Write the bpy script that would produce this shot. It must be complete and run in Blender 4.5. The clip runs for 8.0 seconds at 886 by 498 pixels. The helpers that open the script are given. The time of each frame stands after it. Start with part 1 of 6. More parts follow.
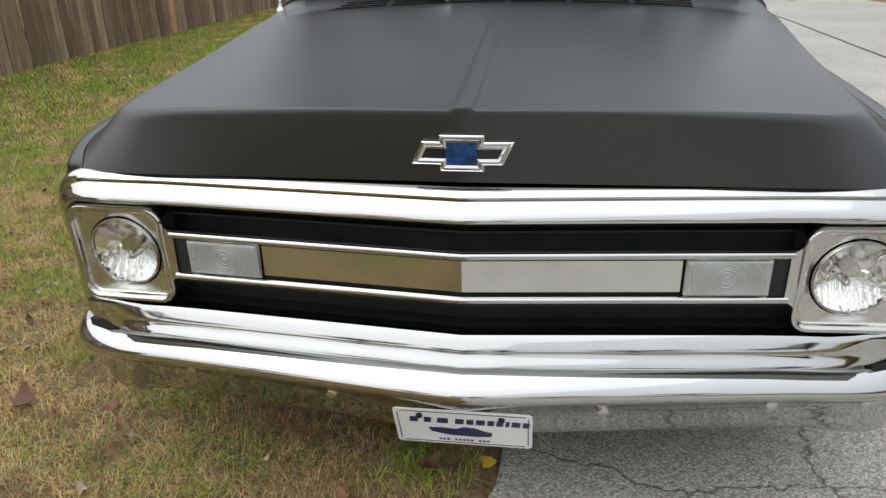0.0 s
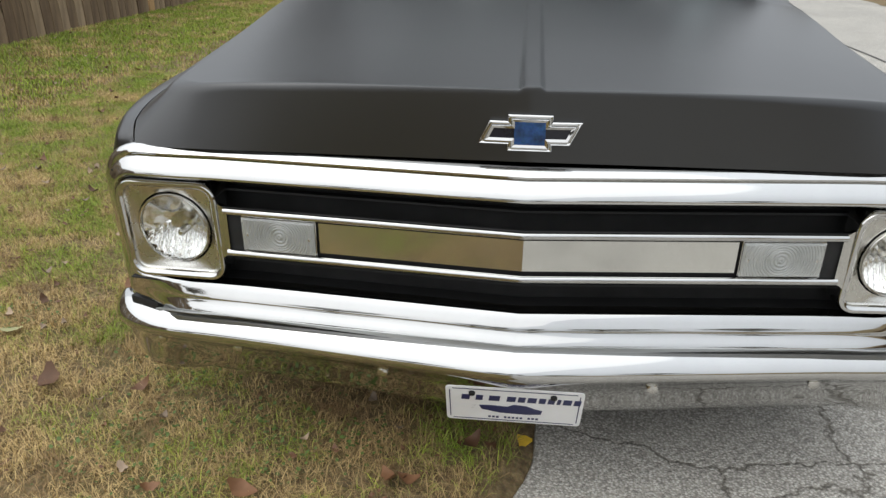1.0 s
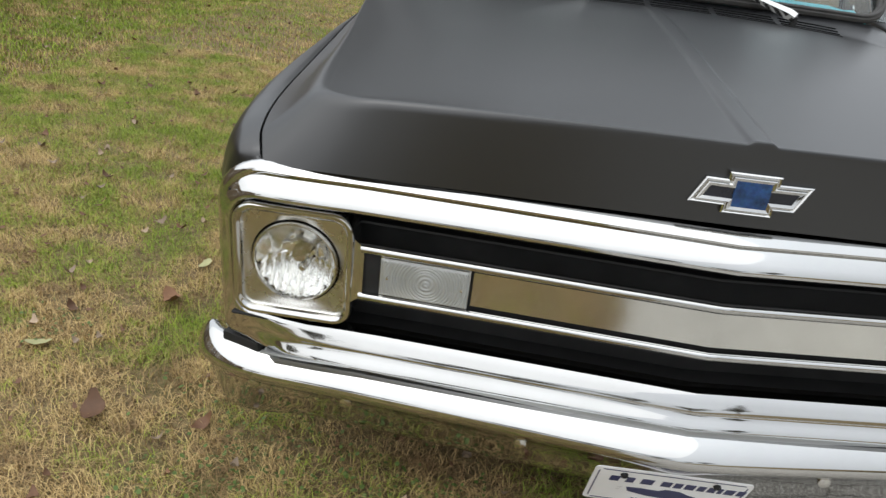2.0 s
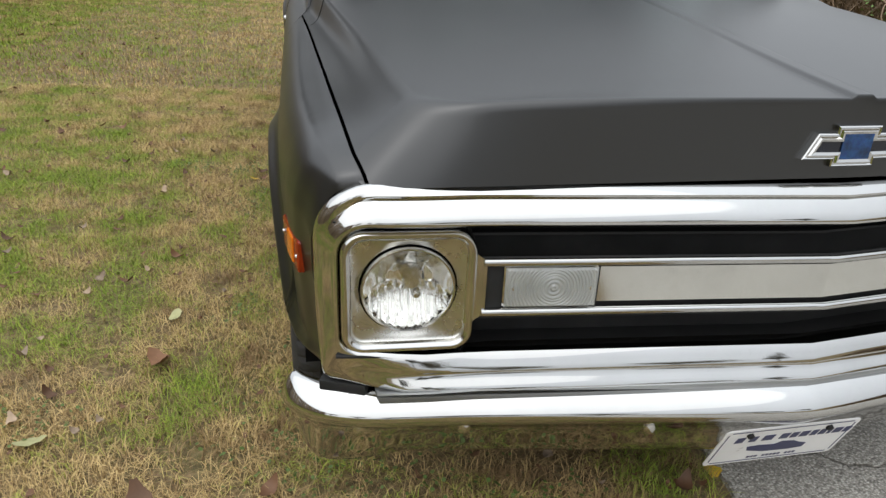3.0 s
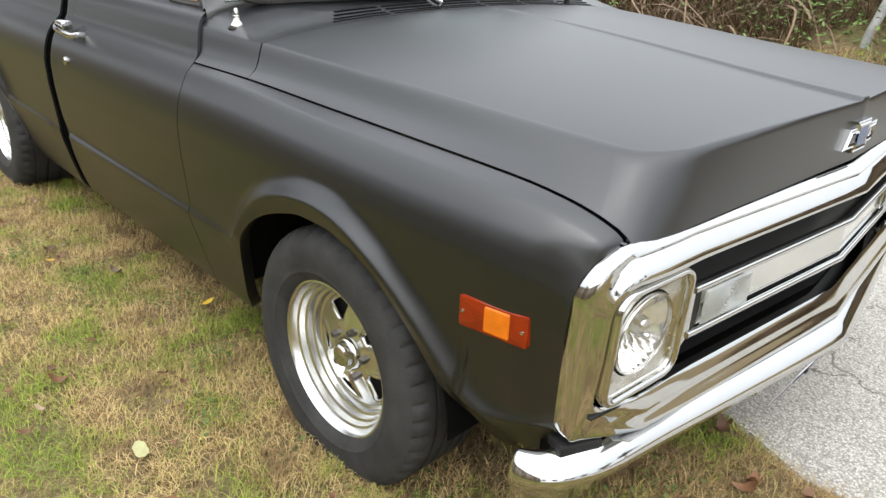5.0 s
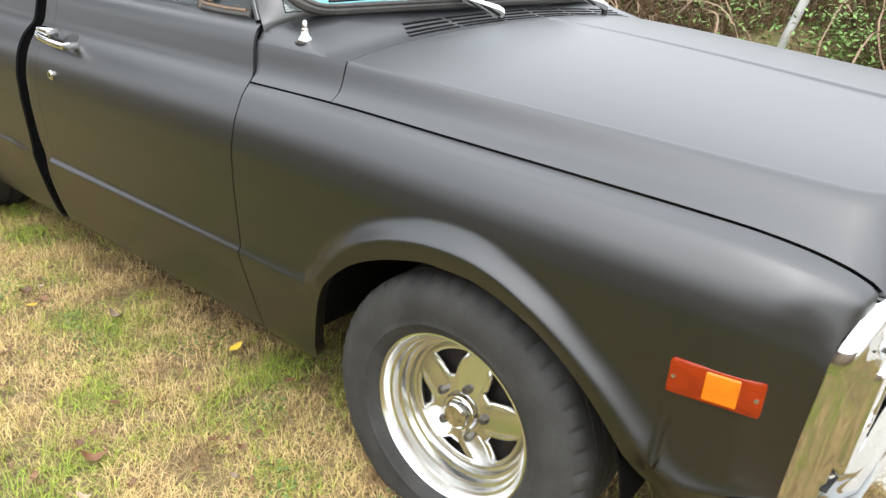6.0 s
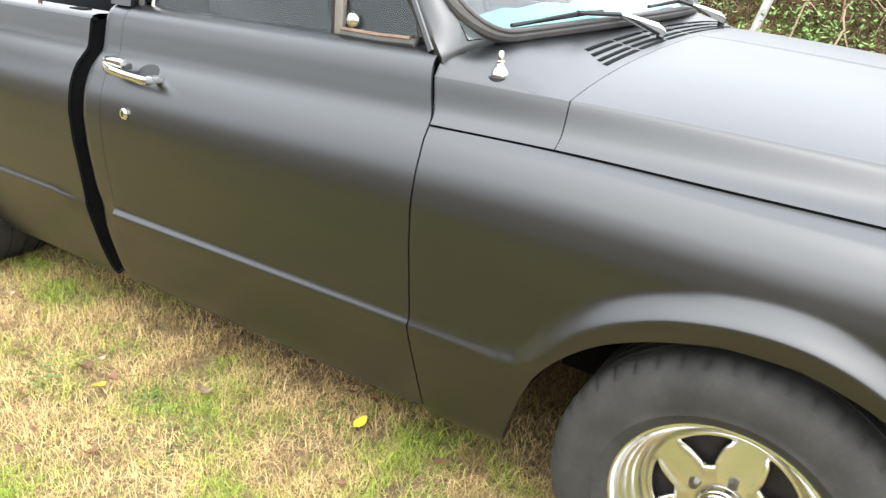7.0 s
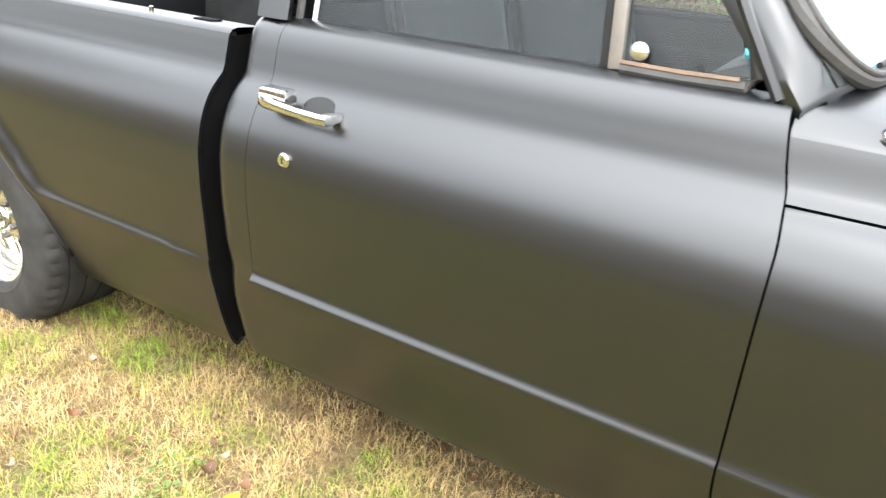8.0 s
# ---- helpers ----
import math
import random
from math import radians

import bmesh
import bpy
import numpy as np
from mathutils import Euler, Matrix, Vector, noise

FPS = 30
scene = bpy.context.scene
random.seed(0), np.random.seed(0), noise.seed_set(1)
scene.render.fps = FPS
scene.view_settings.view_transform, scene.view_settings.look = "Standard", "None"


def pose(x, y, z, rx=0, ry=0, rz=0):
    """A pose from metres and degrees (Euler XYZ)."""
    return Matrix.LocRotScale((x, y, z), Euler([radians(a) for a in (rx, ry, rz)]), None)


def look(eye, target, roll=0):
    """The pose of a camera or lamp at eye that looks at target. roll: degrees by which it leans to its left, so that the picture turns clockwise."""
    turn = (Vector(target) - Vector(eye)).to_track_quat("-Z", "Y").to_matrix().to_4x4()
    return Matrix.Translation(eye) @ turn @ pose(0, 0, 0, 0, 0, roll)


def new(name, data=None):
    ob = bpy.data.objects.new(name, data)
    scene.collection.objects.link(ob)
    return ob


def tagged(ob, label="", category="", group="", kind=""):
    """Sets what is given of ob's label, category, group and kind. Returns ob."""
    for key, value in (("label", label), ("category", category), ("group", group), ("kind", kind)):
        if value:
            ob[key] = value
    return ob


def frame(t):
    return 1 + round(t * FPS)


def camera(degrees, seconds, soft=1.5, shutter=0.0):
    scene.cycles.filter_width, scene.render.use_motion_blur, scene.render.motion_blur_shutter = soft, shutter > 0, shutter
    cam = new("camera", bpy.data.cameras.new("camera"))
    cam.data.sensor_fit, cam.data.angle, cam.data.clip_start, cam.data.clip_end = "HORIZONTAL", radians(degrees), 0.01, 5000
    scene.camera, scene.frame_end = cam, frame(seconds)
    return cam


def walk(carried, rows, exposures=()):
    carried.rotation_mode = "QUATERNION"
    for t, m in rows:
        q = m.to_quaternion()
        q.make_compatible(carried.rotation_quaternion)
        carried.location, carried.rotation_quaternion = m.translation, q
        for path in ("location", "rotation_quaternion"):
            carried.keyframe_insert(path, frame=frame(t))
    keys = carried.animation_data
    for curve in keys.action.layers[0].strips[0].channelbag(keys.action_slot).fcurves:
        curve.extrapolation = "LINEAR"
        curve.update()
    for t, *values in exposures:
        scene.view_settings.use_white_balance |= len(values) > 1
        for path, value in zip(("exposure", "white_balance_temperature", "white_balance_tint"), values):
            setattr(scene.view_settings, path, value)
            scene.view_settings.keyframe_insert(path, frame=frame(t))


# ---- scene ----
cam = camera(63.3, 8.0, 1.4, 0.12)
PATH = [
    (0, (0.173, 0.531, 1.214), (-0.12, 2.341, 0.416), -1.3),
    (0.5, (0.093, 0.473, 1.212), (-0.205, 2.286, 0.423), -1.5),
    (1, (-0.015, 0.489, 1.204), (-0.216, 2.297, 0.373), 0.5),
    (1.5, (-0.189, 0.633, 1.219), (-0.333, 2.435, 0.363), 4.0),
    (2, (-0.455, 0.691, 1.201), (-0.52, 2.503, 0.357), 6.7),
    (2.2, (-0.587, 0.697, 1.216), (-0.536, 2.503, 0.358), 4.6),
    (3.3, (-1.1, 0.846, 1.14), (-0.564, 2.596, 0.333), 3.5),
    (3.5, (-1.229, 0.876, 1.191), (-0.541, 2.542, 0.324), 4.0),
    (4, (-1.452, 0.951, 1.214), (-0.52, 2.509, 0.373), 3.5),
    (4.2, (-1.534, 1.012, 1.199), (-0.513, 2.531, 0.394), 3.4),
    (5.3, (-1.924, 1.447, 1.242), (-0.587, 2.695, 0.432), 2.3),
    (5.5, (-1.981, 1.526, 1.251), (-0.6, 2.73, 0.448), 2.6),
    (6, (-2.008, 1.839, 1.217), (-0.554, 2.959, 0.421), 3.8),
    (6.5, (-2.067, 2.162, 1.221), (-0.576, 3.23, 0.423), 3.3),
    (7, (-2.12, 2.505, 1.209), (-0.558, 3.474, 0.422), 3.4),
    (7.5, (-2.036, 2.866, 1.196), (-0.446, 3.79, 0.41), 3.0),
    (7.7, (-2.026, 3.003, 1.205), (-0.445, 3.936, 0.430), 3.0),
    (8, (-2.029, 3.207, 1.183), (-0.45, 4.144, 0.391), 4.6),
]
walk(cam, [(t, look(eye, target, roll)) for t, eye, target, roll in PATH],
     [(0, 0.38), (2, 0.46), (3.5, 0.48), (4.2, 0.68), (5.5, 1.46), (7, 2.20), (8, 2.50)])


# ---- world, sun ----
world = bpy.data.worlds.new("sky")
scene.world = world
world.use_nodes = True
wn, wl = world.node_tree.nodes, world.node_tree.links
wn.clear()
sky = wn.new("ShaderNodeTexSky")
sky.sky_type = "NISHITA"
sky.sun_disc = False
sky.sun_elevation = radians(58)
sky.sun_rotation = radians(230)
sky.air_density, sky.dust_density, sky.ozone_density = 1.0, 4.0, 1.0
cloud = wn.new("ShaderNodeHueSaturation")
cloud.inputs["Saturation"].default_value = 0.16
wback = wn.new("ShaderNodeBackground")
wback.inputs["Strength"].default_value = 0.15
wout = wn.new("ShaderNodeOutputWorld")
wl.new(sky.outputs[0], cloud.inputs["Color"])
deck = wn.new("ShaderNodeMixRGB")
deck.inputs["Fac"].default_value = 0.68
wl.new(cloud.outputs[0], deck.inputs["Color1"])
# an overcast deck is brightest overhead
updir = wn.new("ShaderNodeSeparateXYZ")
wl.new(wn.new("ShaderNodeTexCoord").outputs["Generated"], updir.inputs[0])
rise = wn.new("ShaderNodeMapRange")
rise.inputs["To Min"].default_value, rise.inputs["To Max"].default_value = 0.55, 1.45
wl.new(updir.outputs["Z"], rise.inputs["Value"])
lift = wn.new("ShaderNodeMixRGB")
lift.blend_type = "MULTIPLY"
lift.inputs["Fac"].default_value = 1.0
lift.inputs["Color1"].default_value = (6.75, 7.15, 7.6, 1)
wl.new(rise.outputs["Result"], lift.inputs["Color2"])
wl.new(lift.outputs[0], deck.inputs["Color2"])
wl.new(deck.outputs[0], wback.inputs["Color"])
wl.new(wback.outputs[0], wout.inputs["Surface"])
sun_data = bpy.data.lights.new("sun", "SUN")
sun_data.energy, sun_data.angle, sun_data.color = 0.6, radians(110), (1.0, 0.96, 0.9)
sun = new("sun", sun_data)
sun.matrix_world = look((-8, -5, 13), (0, 2, 0))


# ---- materials ----
def shader(name):
    m = bpy.data.materials.new(name)
    m.use_nodes = True
    nt = m.node_tree
    return m, nt, nt.nodes["Principled BSDF"]


def noise_tex(nt, scale, detail=4.0, rough=0.55, coords=None):
    n = nt.nodes.new("ShaderNodeTexNoise")
    n.inputs["Scale"].default_value, n.inputs["Detail"].default_value, n.inputs["Roughness"].default_value = scale, detail, rough
    nt.links.new(coords, n.inputs["Vector"])
    return n


def object_coords(nt):
    return nt.nodes.new("ShaderNodeTexCoord").outputs["Object"]


def ramp(nt, fac, stops):
    r = nt.nodes.new("ShaderNodeValToRGB")
    els = r.color_ramp.elements
    while len(els) < len(stops):
        els.new(0.5)
    for e, (p, c) in zip(els, stops):
        e.position, e.color = p, (*c, 1)
    nt.links.new(fac, r.inputs["Fac"])
    return r.outputs["Color"]


def mixed(nt, kind, fac, a, b):
    n = nt.nodes.new("ShaderNodeMixRGB")
    n.blend_type = kind
    for sock, v in (("Fac", fac), ("Color1", a), ("Color2", b)):
        if isinstance(v, (int, float)):
            n.inputs[sock].default_value = v
        elif isinstance(v, tuple):
            n.inputs[sock].default_value = (*v, 1)
        else:
            nt.links.new(v, n.inputs[sock])
    return n.outputs["Color"]


def bump(nt, bsdf, height, strength, distance):
    b = nt.nodes.new("ShaderNodeBump")
    b.inputs["Strength"].default_value, b.inputs["Distance"].default_value = strength, distance
    nt.links.new(height, b.inputs["Height"])
    nt.links.new(b.outputs["Normal"], bsdf.inputs["Normal"])
    return b


def surface(name, color, rough=0.5, metal=0.0, vary=0.15, scale=6.0, fine=90.0, rough_vary=0.08, relief=0.0, spec=0.5):
    """A plain painted, rubber or metal surface with cloudy and fine variation."""
    m, nt, b = shader(name)
    co = object_coords(nt)
    big, small = noise_tex(nt, scale, 5, 0.6, co), noise_tex(nt, fine, 3, 0.6, co)
    dark = tuple(c * (1 - vary) for c in color)
    light = tuple(min(1, c * (1 + vary)) for c in color)
    col = ramp(nt, big.outputs["Fac"], [(0.3, dark), (0.7, light)])
    col = mixed(nt, "MULTIPLY", vary, col, small.outputs["Color"])
    nt.links.new(col, b.inputs["Base Color"])
    b.inputs["Metallic"].default_value = metal
    b.inputs["Specular IOR Level"].default_value = spec
    r = nt.nodes.new("ShaderNodeMapRange")
    r.inputs["To Min"].default_value, r.inputs["To Max"].default_value = max(0.01, rough - rough_vary), rough + rough_vary
    nt.links.new(big.outputs["Fac"], r.inputs["Value"])
    nt.links.new(r.outputs["Result"], b.inputs["Roughness"])
    if relief:
        bump(nt, b, small.outputs["Fac"], 0.6, relief)
    return m


PAINT = surface("satin_black_paint", (0.0030, 0.0036, 0.0046), 0.32, vary=0.12, scale=2.5, fine=420, rough_vary=0.012, spec=0.95)
CHROME = surface("chrome", (0.58, 0.58, 0.57), 0.06, 1.0, 0.03, 9, 60, 0.012)
DULL_CHROME = surface("aged_chrome", (0.62, 0.61, 0.58), 0.14, 1.0, 0.08, 14, 120, 0.05)
STEEL = surface("brushed_silver_trim", (0.74, 0.74, 0.71), 0.11, 1.0, 0.06, 5, 200, 0.04)
SILVER = surface("silver_painted_pan", (0.40, 0.41, 0.41), 0.42, 0.6, 0.08, 8, 150, 0.06)
BLACK = surface("flat_black_metal", (0.020, 0.020, 0.020), 0.55, vary=0.3, scale=12, spec=0.25)
# near-black holds the shade of gaps and openings; also coats plain black parts
GAP = surface("gap_shade_and_black_parts", (0.006, 0.006, 0.006), 0.85, vary=0.3, scale=12, spec=0.08)
RUBBER = surface("tyre_rubber", (0.042, 0.041, 0.0395), 0.80, vary=0.35, scale=11, fine=160, relief=0.0006, spec=0.3)
GASKET = surface("weathered_rubber_seal", (0.05, 0.047, 0.044), 0.6, vary=0.3, scale=20, fine=160)
PAN = surface("satin_silver_pan", (0.62, 0.61, 0.57), 0.27, 1.0, 0.06, 20, 150, 0.05)
ALLOY = surface("polished_alloy", (0.72, 0.72, 0.70), 0.24, 1.0, 0.05, 25, 140, 0.01)
REFLECTOR = surface("silvered_reflector", (0.84, 0.84, 0.82), 0.12, 1.0, 0.03, 20, 120, 0.05)
DRUM = surface("rusty_brake_drum", (0.03, 0.024, 0.02), 0.8, vary=0.5, scale=30)
TARNISH = surface("rust_stained_brass_trim", (0.15, 0.095, 0.06), 0.65, 0.1, 0.3, 25, 160)
POST = surface("dull_aluminium", (0.24, 0.215, 0.19), 0.45, 0.6, 0.1, 30, 160)
SHADED_NUT = surface("shaded_nut_metal", (0.16, 0.15, 0.135), 0.42, 0.8, 0.3, 60, 200)
CLOTH = surface("dark_grey_seat_cloth", (0.022, 0.026, 0.027), 0.85, vary=0.06, scale=9, fine=240)
DASH = surface("turquoise_dash_cover", (0.10, 0.52, 0.62), 0.6, vary=0.2, scale=7, fine=200)
TRIM_IN = surface("dark_cabin_trim", (0.03, 0.032, 0.034), 0.6, vary=0.2)
PLATE = surface("white_plate_enamel", (0.80, 0.80, 0.80), 0.3, vary=0.05, scale=12)
INK = surface("dark_blue_plate_ink", (0.018, 0.022, 0.09), 0.4, vary=0.1)
BLUE = surface("deep_blue_enamel", (0.012, 0.055, 0.17), 0.12, vary=0.55, scale=55, fine=160)


def glass(name, color=(1, 1, 1), rough=0.0, ior=1.45):
    m, nt, b = shader(name)
    b.inputs["Base Color"].default_value = (*color, 1)
    b.inputs["Roughness"].default_value = rough
    b.inputs["IOR"].default_value = ior
    b.inputs["Transmission Weight"].default_value = 1.0
    return m


WINDOW = glass("tinted_window_glass", (0.80, 0.86, 0.85))
SIDE_GLASS = glass("grey_side_window_glass", (0.72, 0.76, 0.76), 0.0, 1.30)
LENS = glass("clear_lens_glass", (0.97, 0.97, 0.96), 0.02)
def cloudy_lens():
    """Clear moulded plastic, a little milky, over a silvered bowl."""
    m, nt, b = shader("ribbed_lens_plastic")
    n = noise_tex(nt, 18, 3, 0.6, object_coords(nt))
    nt.links.new(ramp(nt, n.outputs["Fac"], [(0.3, (0.50, 0.52, 0.51)), (0.7, (0.60, 0.62, 0.60))]), b.inputs["Base Color"])
    b.inputs["Roughness"].default_value = 0.16
    b.inputs["Transmission Weight"].default_value = 0.55
    b.inputs["Specular IOR Level"].default_value = 0.8
    return m


RIBBED = cloudy_lens()


def lens_plastic(name, color):
    m, nt, b = shader(name)
    co = object_coords(nt)
    w = nt.nodes.new("ShaderNodeTexWave")
    w.inputs["Scale"].default_value, w.inputs["Distortion"].default_value = 40, 0.4
    w.bands_direction = "Z"
    nt.links.new(co, w.inputs["Vector"])
    n = noise_tex(nt, 30, 3, 0.5, co)
    nt.links.new(ramp(nt, n.outputs["Fac"], [(0.3, tuple(c * 0.75 for c in color)), (0.7, color)]), b.inputs["Base Color"])
    b.inputs["Roughness"].default_value = 0.18
    b.inputs["Transmission Weight"].default_value = 0.25
    b.inputs["Specular IOR Level"].default_value = 0.3
    bump(nt, b, w.outputs["Fac"], 0.25, 0.0006)
    return m


AMBER = lens_plastic("amber_reflector", (0.92, 0.23, 0.012))
AMBER_DARK = lens_plastic("dark_amber_lens", (0.34, 0.034, 0.005))


def wood_material():
    m, nt, b = shader("weathered_fence_wood")
    co = object_coords(nt)
    mp = nt.nodes.new("ShaderNodeMapping")
    mp.inputs["Scale"].default_value = (14, 14, 1.2)
    nt.links.new(co, mp.inputs["Vector"])
    n = noise_tex(nt, 2.2, 8, 0.65, mp.outputs["Vector"])
    rnd = nt.nodes.new("ShaderNodeObjectInfo").outputs["Random"]
    tone = ramp(nt, rnd, [(0.0, (0.12, 0.080, 0.046)), (0.55, (0.215, 0.155, 0.094)), (1.0, (0.33, 0.255, 0.165))])
    col = mixed(nt, "MULTIPLY", 0.75, tone, ramp(nt, n.outputs["Fac"], [(0.3, (0.35, 0.32, 0.3)), (0.65, (1.2, 1.15, 1.1))]))
    nt.links.new(col, b.inputs["Base Color"])
    b.inputs["Roughness"].default_value = 0.85
    bump(nt, b, n.outputs["Fac"], 0.6, 0.006)
    return m


WOOD = wood_material()
NEW_WOOD = surface("newer_yellow_picket_wood", (0.44, 0.27, 0.12), 0.8, vary=0.2, scale=6, fine=60)


def straw_material(name, straw, green, dead, bias):
    """Grass: dormant straw with green and dead brown patches; each blade a little different."""
    m, nt, b = shader(name)
    geo = nt.nodes.new("ShaderNodeNewGeometry")
    pos, rnd = geo.outputs["Position"], geo.outputs["Random Per Island"]
    patch = noise_tex(nt, 3.4, 6, 0.68, pos)
    wide = noise_tex(nt, 0.8, 3, 0.55, pos)
    mixf = mixed(nt, "ADD", 0.4, patch.outputs["Fac"], wide.outputs["Fac"])
    mixf = mixed(nt, "ADD", 0.20, mixf, rnd)
    away = nt.nodes.new("ShaderNodeSeparateXYZ")
    nt.links.new(pos, away.inputs[0])
    far = nt.nodes.new("ShaderNodeMapRange")
    far.inputs["From Min"].default_value, far.inputs["From Max"].default_value = -1.1, -3.4
    far.inputs["To Max"].default_value = 0.105
    nt.links.new(away.outputs["X"], far.inputs["Value"])
    mixf = mixed(nt, "ADD", 1.0, mixf, far.outputs["Result"])
    fac = ramp(nt, mixf, [(bias + 0.02, (0, 0, 0)), (bias + 0.11, (1, 1, 1))])
    dry = ramp(nt, rnd, [(0.0, dead), (0.25, tuple(lerp_c(d, c, 0.7) for d, c in zip(dead, straw))), (0.6, straw), (1.0, tuple(min(1, c * 1.18) for c in straw))])
    rot = ramp(nt, noise_tex(nt, 5.5, 5, 0.65, pos).outputs["Fac"], [(0.52, (0, 0, 0)), (0.64, (0.9, 0.9, 0.9))])
    # browner towards the road edge: dead grass, with the truck's shade coloured in
    edge = nt.nodes.new("ShaderNodeMapRange")
    edge.inputs["From Min"].default_value, edge.inputs["From Max"].default_value = -1.0, -0.25
    edge.inputs["To Max"].default_value = 0.5
    nt.links.new(away.outputs["X"], edge.inputs["Value"])
    rot = mixed(nt, "LIGHTEN", 1.0, rot, edge.outputs["Result"])
    dry = mixed(nt, "MIX", rot, dry, tuple(c * 1.1 for c in dead))
    lush = ramp(nt, rnd, [(0.0, tuple(c * 0.6 for c in green)), (0.7, green), (1.0, (green[0] * 1.7, green[1] * 1.35, green[2] * 1.5))])
    nt.links.new(mixed(nt, "MIX", fac, dry, lush), b.inputs["Base Color"])
    b.inputs["Roughness"].default_value = 0.7
    b.inputs["Specular IOR Level"].default_value = 0.25
    return m


def lerp_c(a, b, t):
    return a + (b - a) * t


GRASS = straw_material("dormant_grass_blades", (0.600, 0.440, 0.200), (0.235, 0.335, 0.042), (0.205, 0.128, 0.062), 0.800)
FOLIAGE = straw_material("bank_weeds", (0.20, 0.132, 0.066), (0.08, 0.12, 0.03), (0.075, 0.048, 0.027), 0.98)


def soil_material():
    m, nt, b = shader("lawn_thatch_and_soil")
    co = object_coords(nt)
    a, c, d = noise_tex(nt, 1.4, 6, 0.65, co), noise_tex(nt, 38, 6, 0.7, co), noise_tex(nt, 150, 3, 0.7, co)
    col = ramp(nt, c.outputs["Fac"], [(0.28, (0.07, 0.047, 0.024)), (0.5, (0.22, 0.155, 0.072)), (0.72, (0.42, 0.31, 0.15))])
    grn = ramp(nt, a.outputs["Fac"], [(0.52, (0, 0, 0)), (0.66, (1, 1, 1))])
    col = mixed(nt, "MIX", mixed(nt, "MULTIPLY", 1.0, grn, (0.5, 0.5, 0.5)), col, (0.13, 0.17, 0.034))
    col = mixed(nt, "MULTIPLY", 0.5, col, d.outputs["Color"])
    nt.links.new(col, b.inputs["Base Color"])
    b.inputs["Roughness"].default_value = 0.95
    bump(nt, b, c.outputs["Fac"], 0.8, 0.02)
    return m


SOIL = soil_material()


def asphalt_material():
    m, nt, b = shader("worn_pale_asphalt")
    co = object_coords(nt)
    st = nt.nodes.new("ShaderNodeTexVoronoi")
    st.inputs["Scale"].default_value = 150
    nt.links.new(co, st.inputs["Vector"])
    cloud_n, fine = noise_tex(nt, 0.9, 5, 0.6, co), noise_tex(nt, 60, 4, 0.7, co)
    stone = ramp(nt, st.outputs["Color"], [(0.15, (0.33, 0.315, 0.285)), (0.5, (0.54, 0.515, 0.47)), (0.9, (0.72, 0.70, 0.645))])
    pit = ramp(nt, st.outputs["Distance"], [(0.25, (1, 1, 1)), (0.62, (0.55, 0.53, 0.50))])
    col = mixed(nt, "MULTIPLY", 0.8, stone, pit)
    col = mixed(nt, "MULTIPLY", 0.5, col, ramp(nt, cloud_n.outputs["Fac"], [(0.3, (0.6, 0.6, 0.6)), (0.7, (1.1, 1.1, 1.08))]))
    warp = mixed(nt, "ADD", 0.25, co, noise_tex(nt, 3.5, 5, 0.6, co).outputs["Color"])
    cr = nt.nodes.new("ShaderNodeTexVoronoi")
    cr.feature = "DISTANCE_TO_EDGE"
    cr.inputs["Scale"].default_value = 1.25
    nt.links.new(warp, cr.inputs["Vector"])
    gate = ramp(nt, noise_tex(nt, 0.8, 3, 0.5, co).outputs["Fac"], [(0.28, (1, 1, 1)), (0.40, (0, 0, 0))])
    crack = ramp(nt, cr.outputs["Distance"], [(0.0015, (0.20, 0.18, 0.15)), (0.007, (1, 1, 1))])
    crack = mixed(nt, "LIGHTEN", 1.0, crack, gate)
    across = nt.nodes.new("ShaderNodeSeparateXYZ")
    nt.links.new(co, across.inputs[0])
    far = nt.nodes.new("ShaderNodeMapRange")
    far.inputs["From Min"].default_value, far.inputs["From Max"].default_value = 1.6, 3.4
    nt.links.new(across.outputs["X"], far.inputs["Value"])
    crack = mixed(nt, "LIGHTEN", 1.0, crack, far.outputs["Result"])
    col = mixed(nt, "MULTIPLY", 0.85, col, crack)
    nt.links.new(col, b.inputs["Base Color"])
    b.inputs["Roughness"].default_value = 0.85
    hgt = mixed(nt, "MULTIPLY", 1.0, pit, crack)
    bump(nt, b, mixed(nt, "MULTIPLY", 0.4, hgt, fine.outputs["Color"]), 0.9, 0.006)
    return m


ASPHALT = asphalt_material()


def leaf_material(name, color):
    m, nt, b = shader(name)
    co = object_coords(nt)
    n = noise_tex(nt, 60, 4, 0.6, co)
    rnd = nt.nodes.new("ShaderNodeObjectInfo").outputs["Random"]
    base = ramp(nt, rnd, [(0, tuple(c * 0.6 for c in color)), (1, tuple(c * 1.3 for c in color))])
    nt.links.new(mixed(nt, "MULTIPLY", 0.5, base, n.outputs["Fac"]), b.inputs["Base Color"])
    b.inputs["Roughness"].default_value = 0.65
    return m


LEAF_BROWN = leaf_material("dead_leaf_brown", (0.20, 0.095, 0.042))
LEAF_TAN = leaf_material("dead_leaf_tan", (0.42, 0.31, 0.21))
LEAF_YELLOW = leaf_material("fallen_leaf_yellow", (0.72, 0.46, 0.04))
LEAF_PALE = leaf_material("fallen_leaf_pale", (0.70, 0.68, 0.33))


# ---- mesh helpers ----
def lerp(a, b, t):
    return a + (b - a) * t


def curve(x, pts):
    """Smooth-ish interpolation through (x, y) stops."""
    return float(np.interp(x, [p[0] for p in pts], [p[1] for p in pts]))


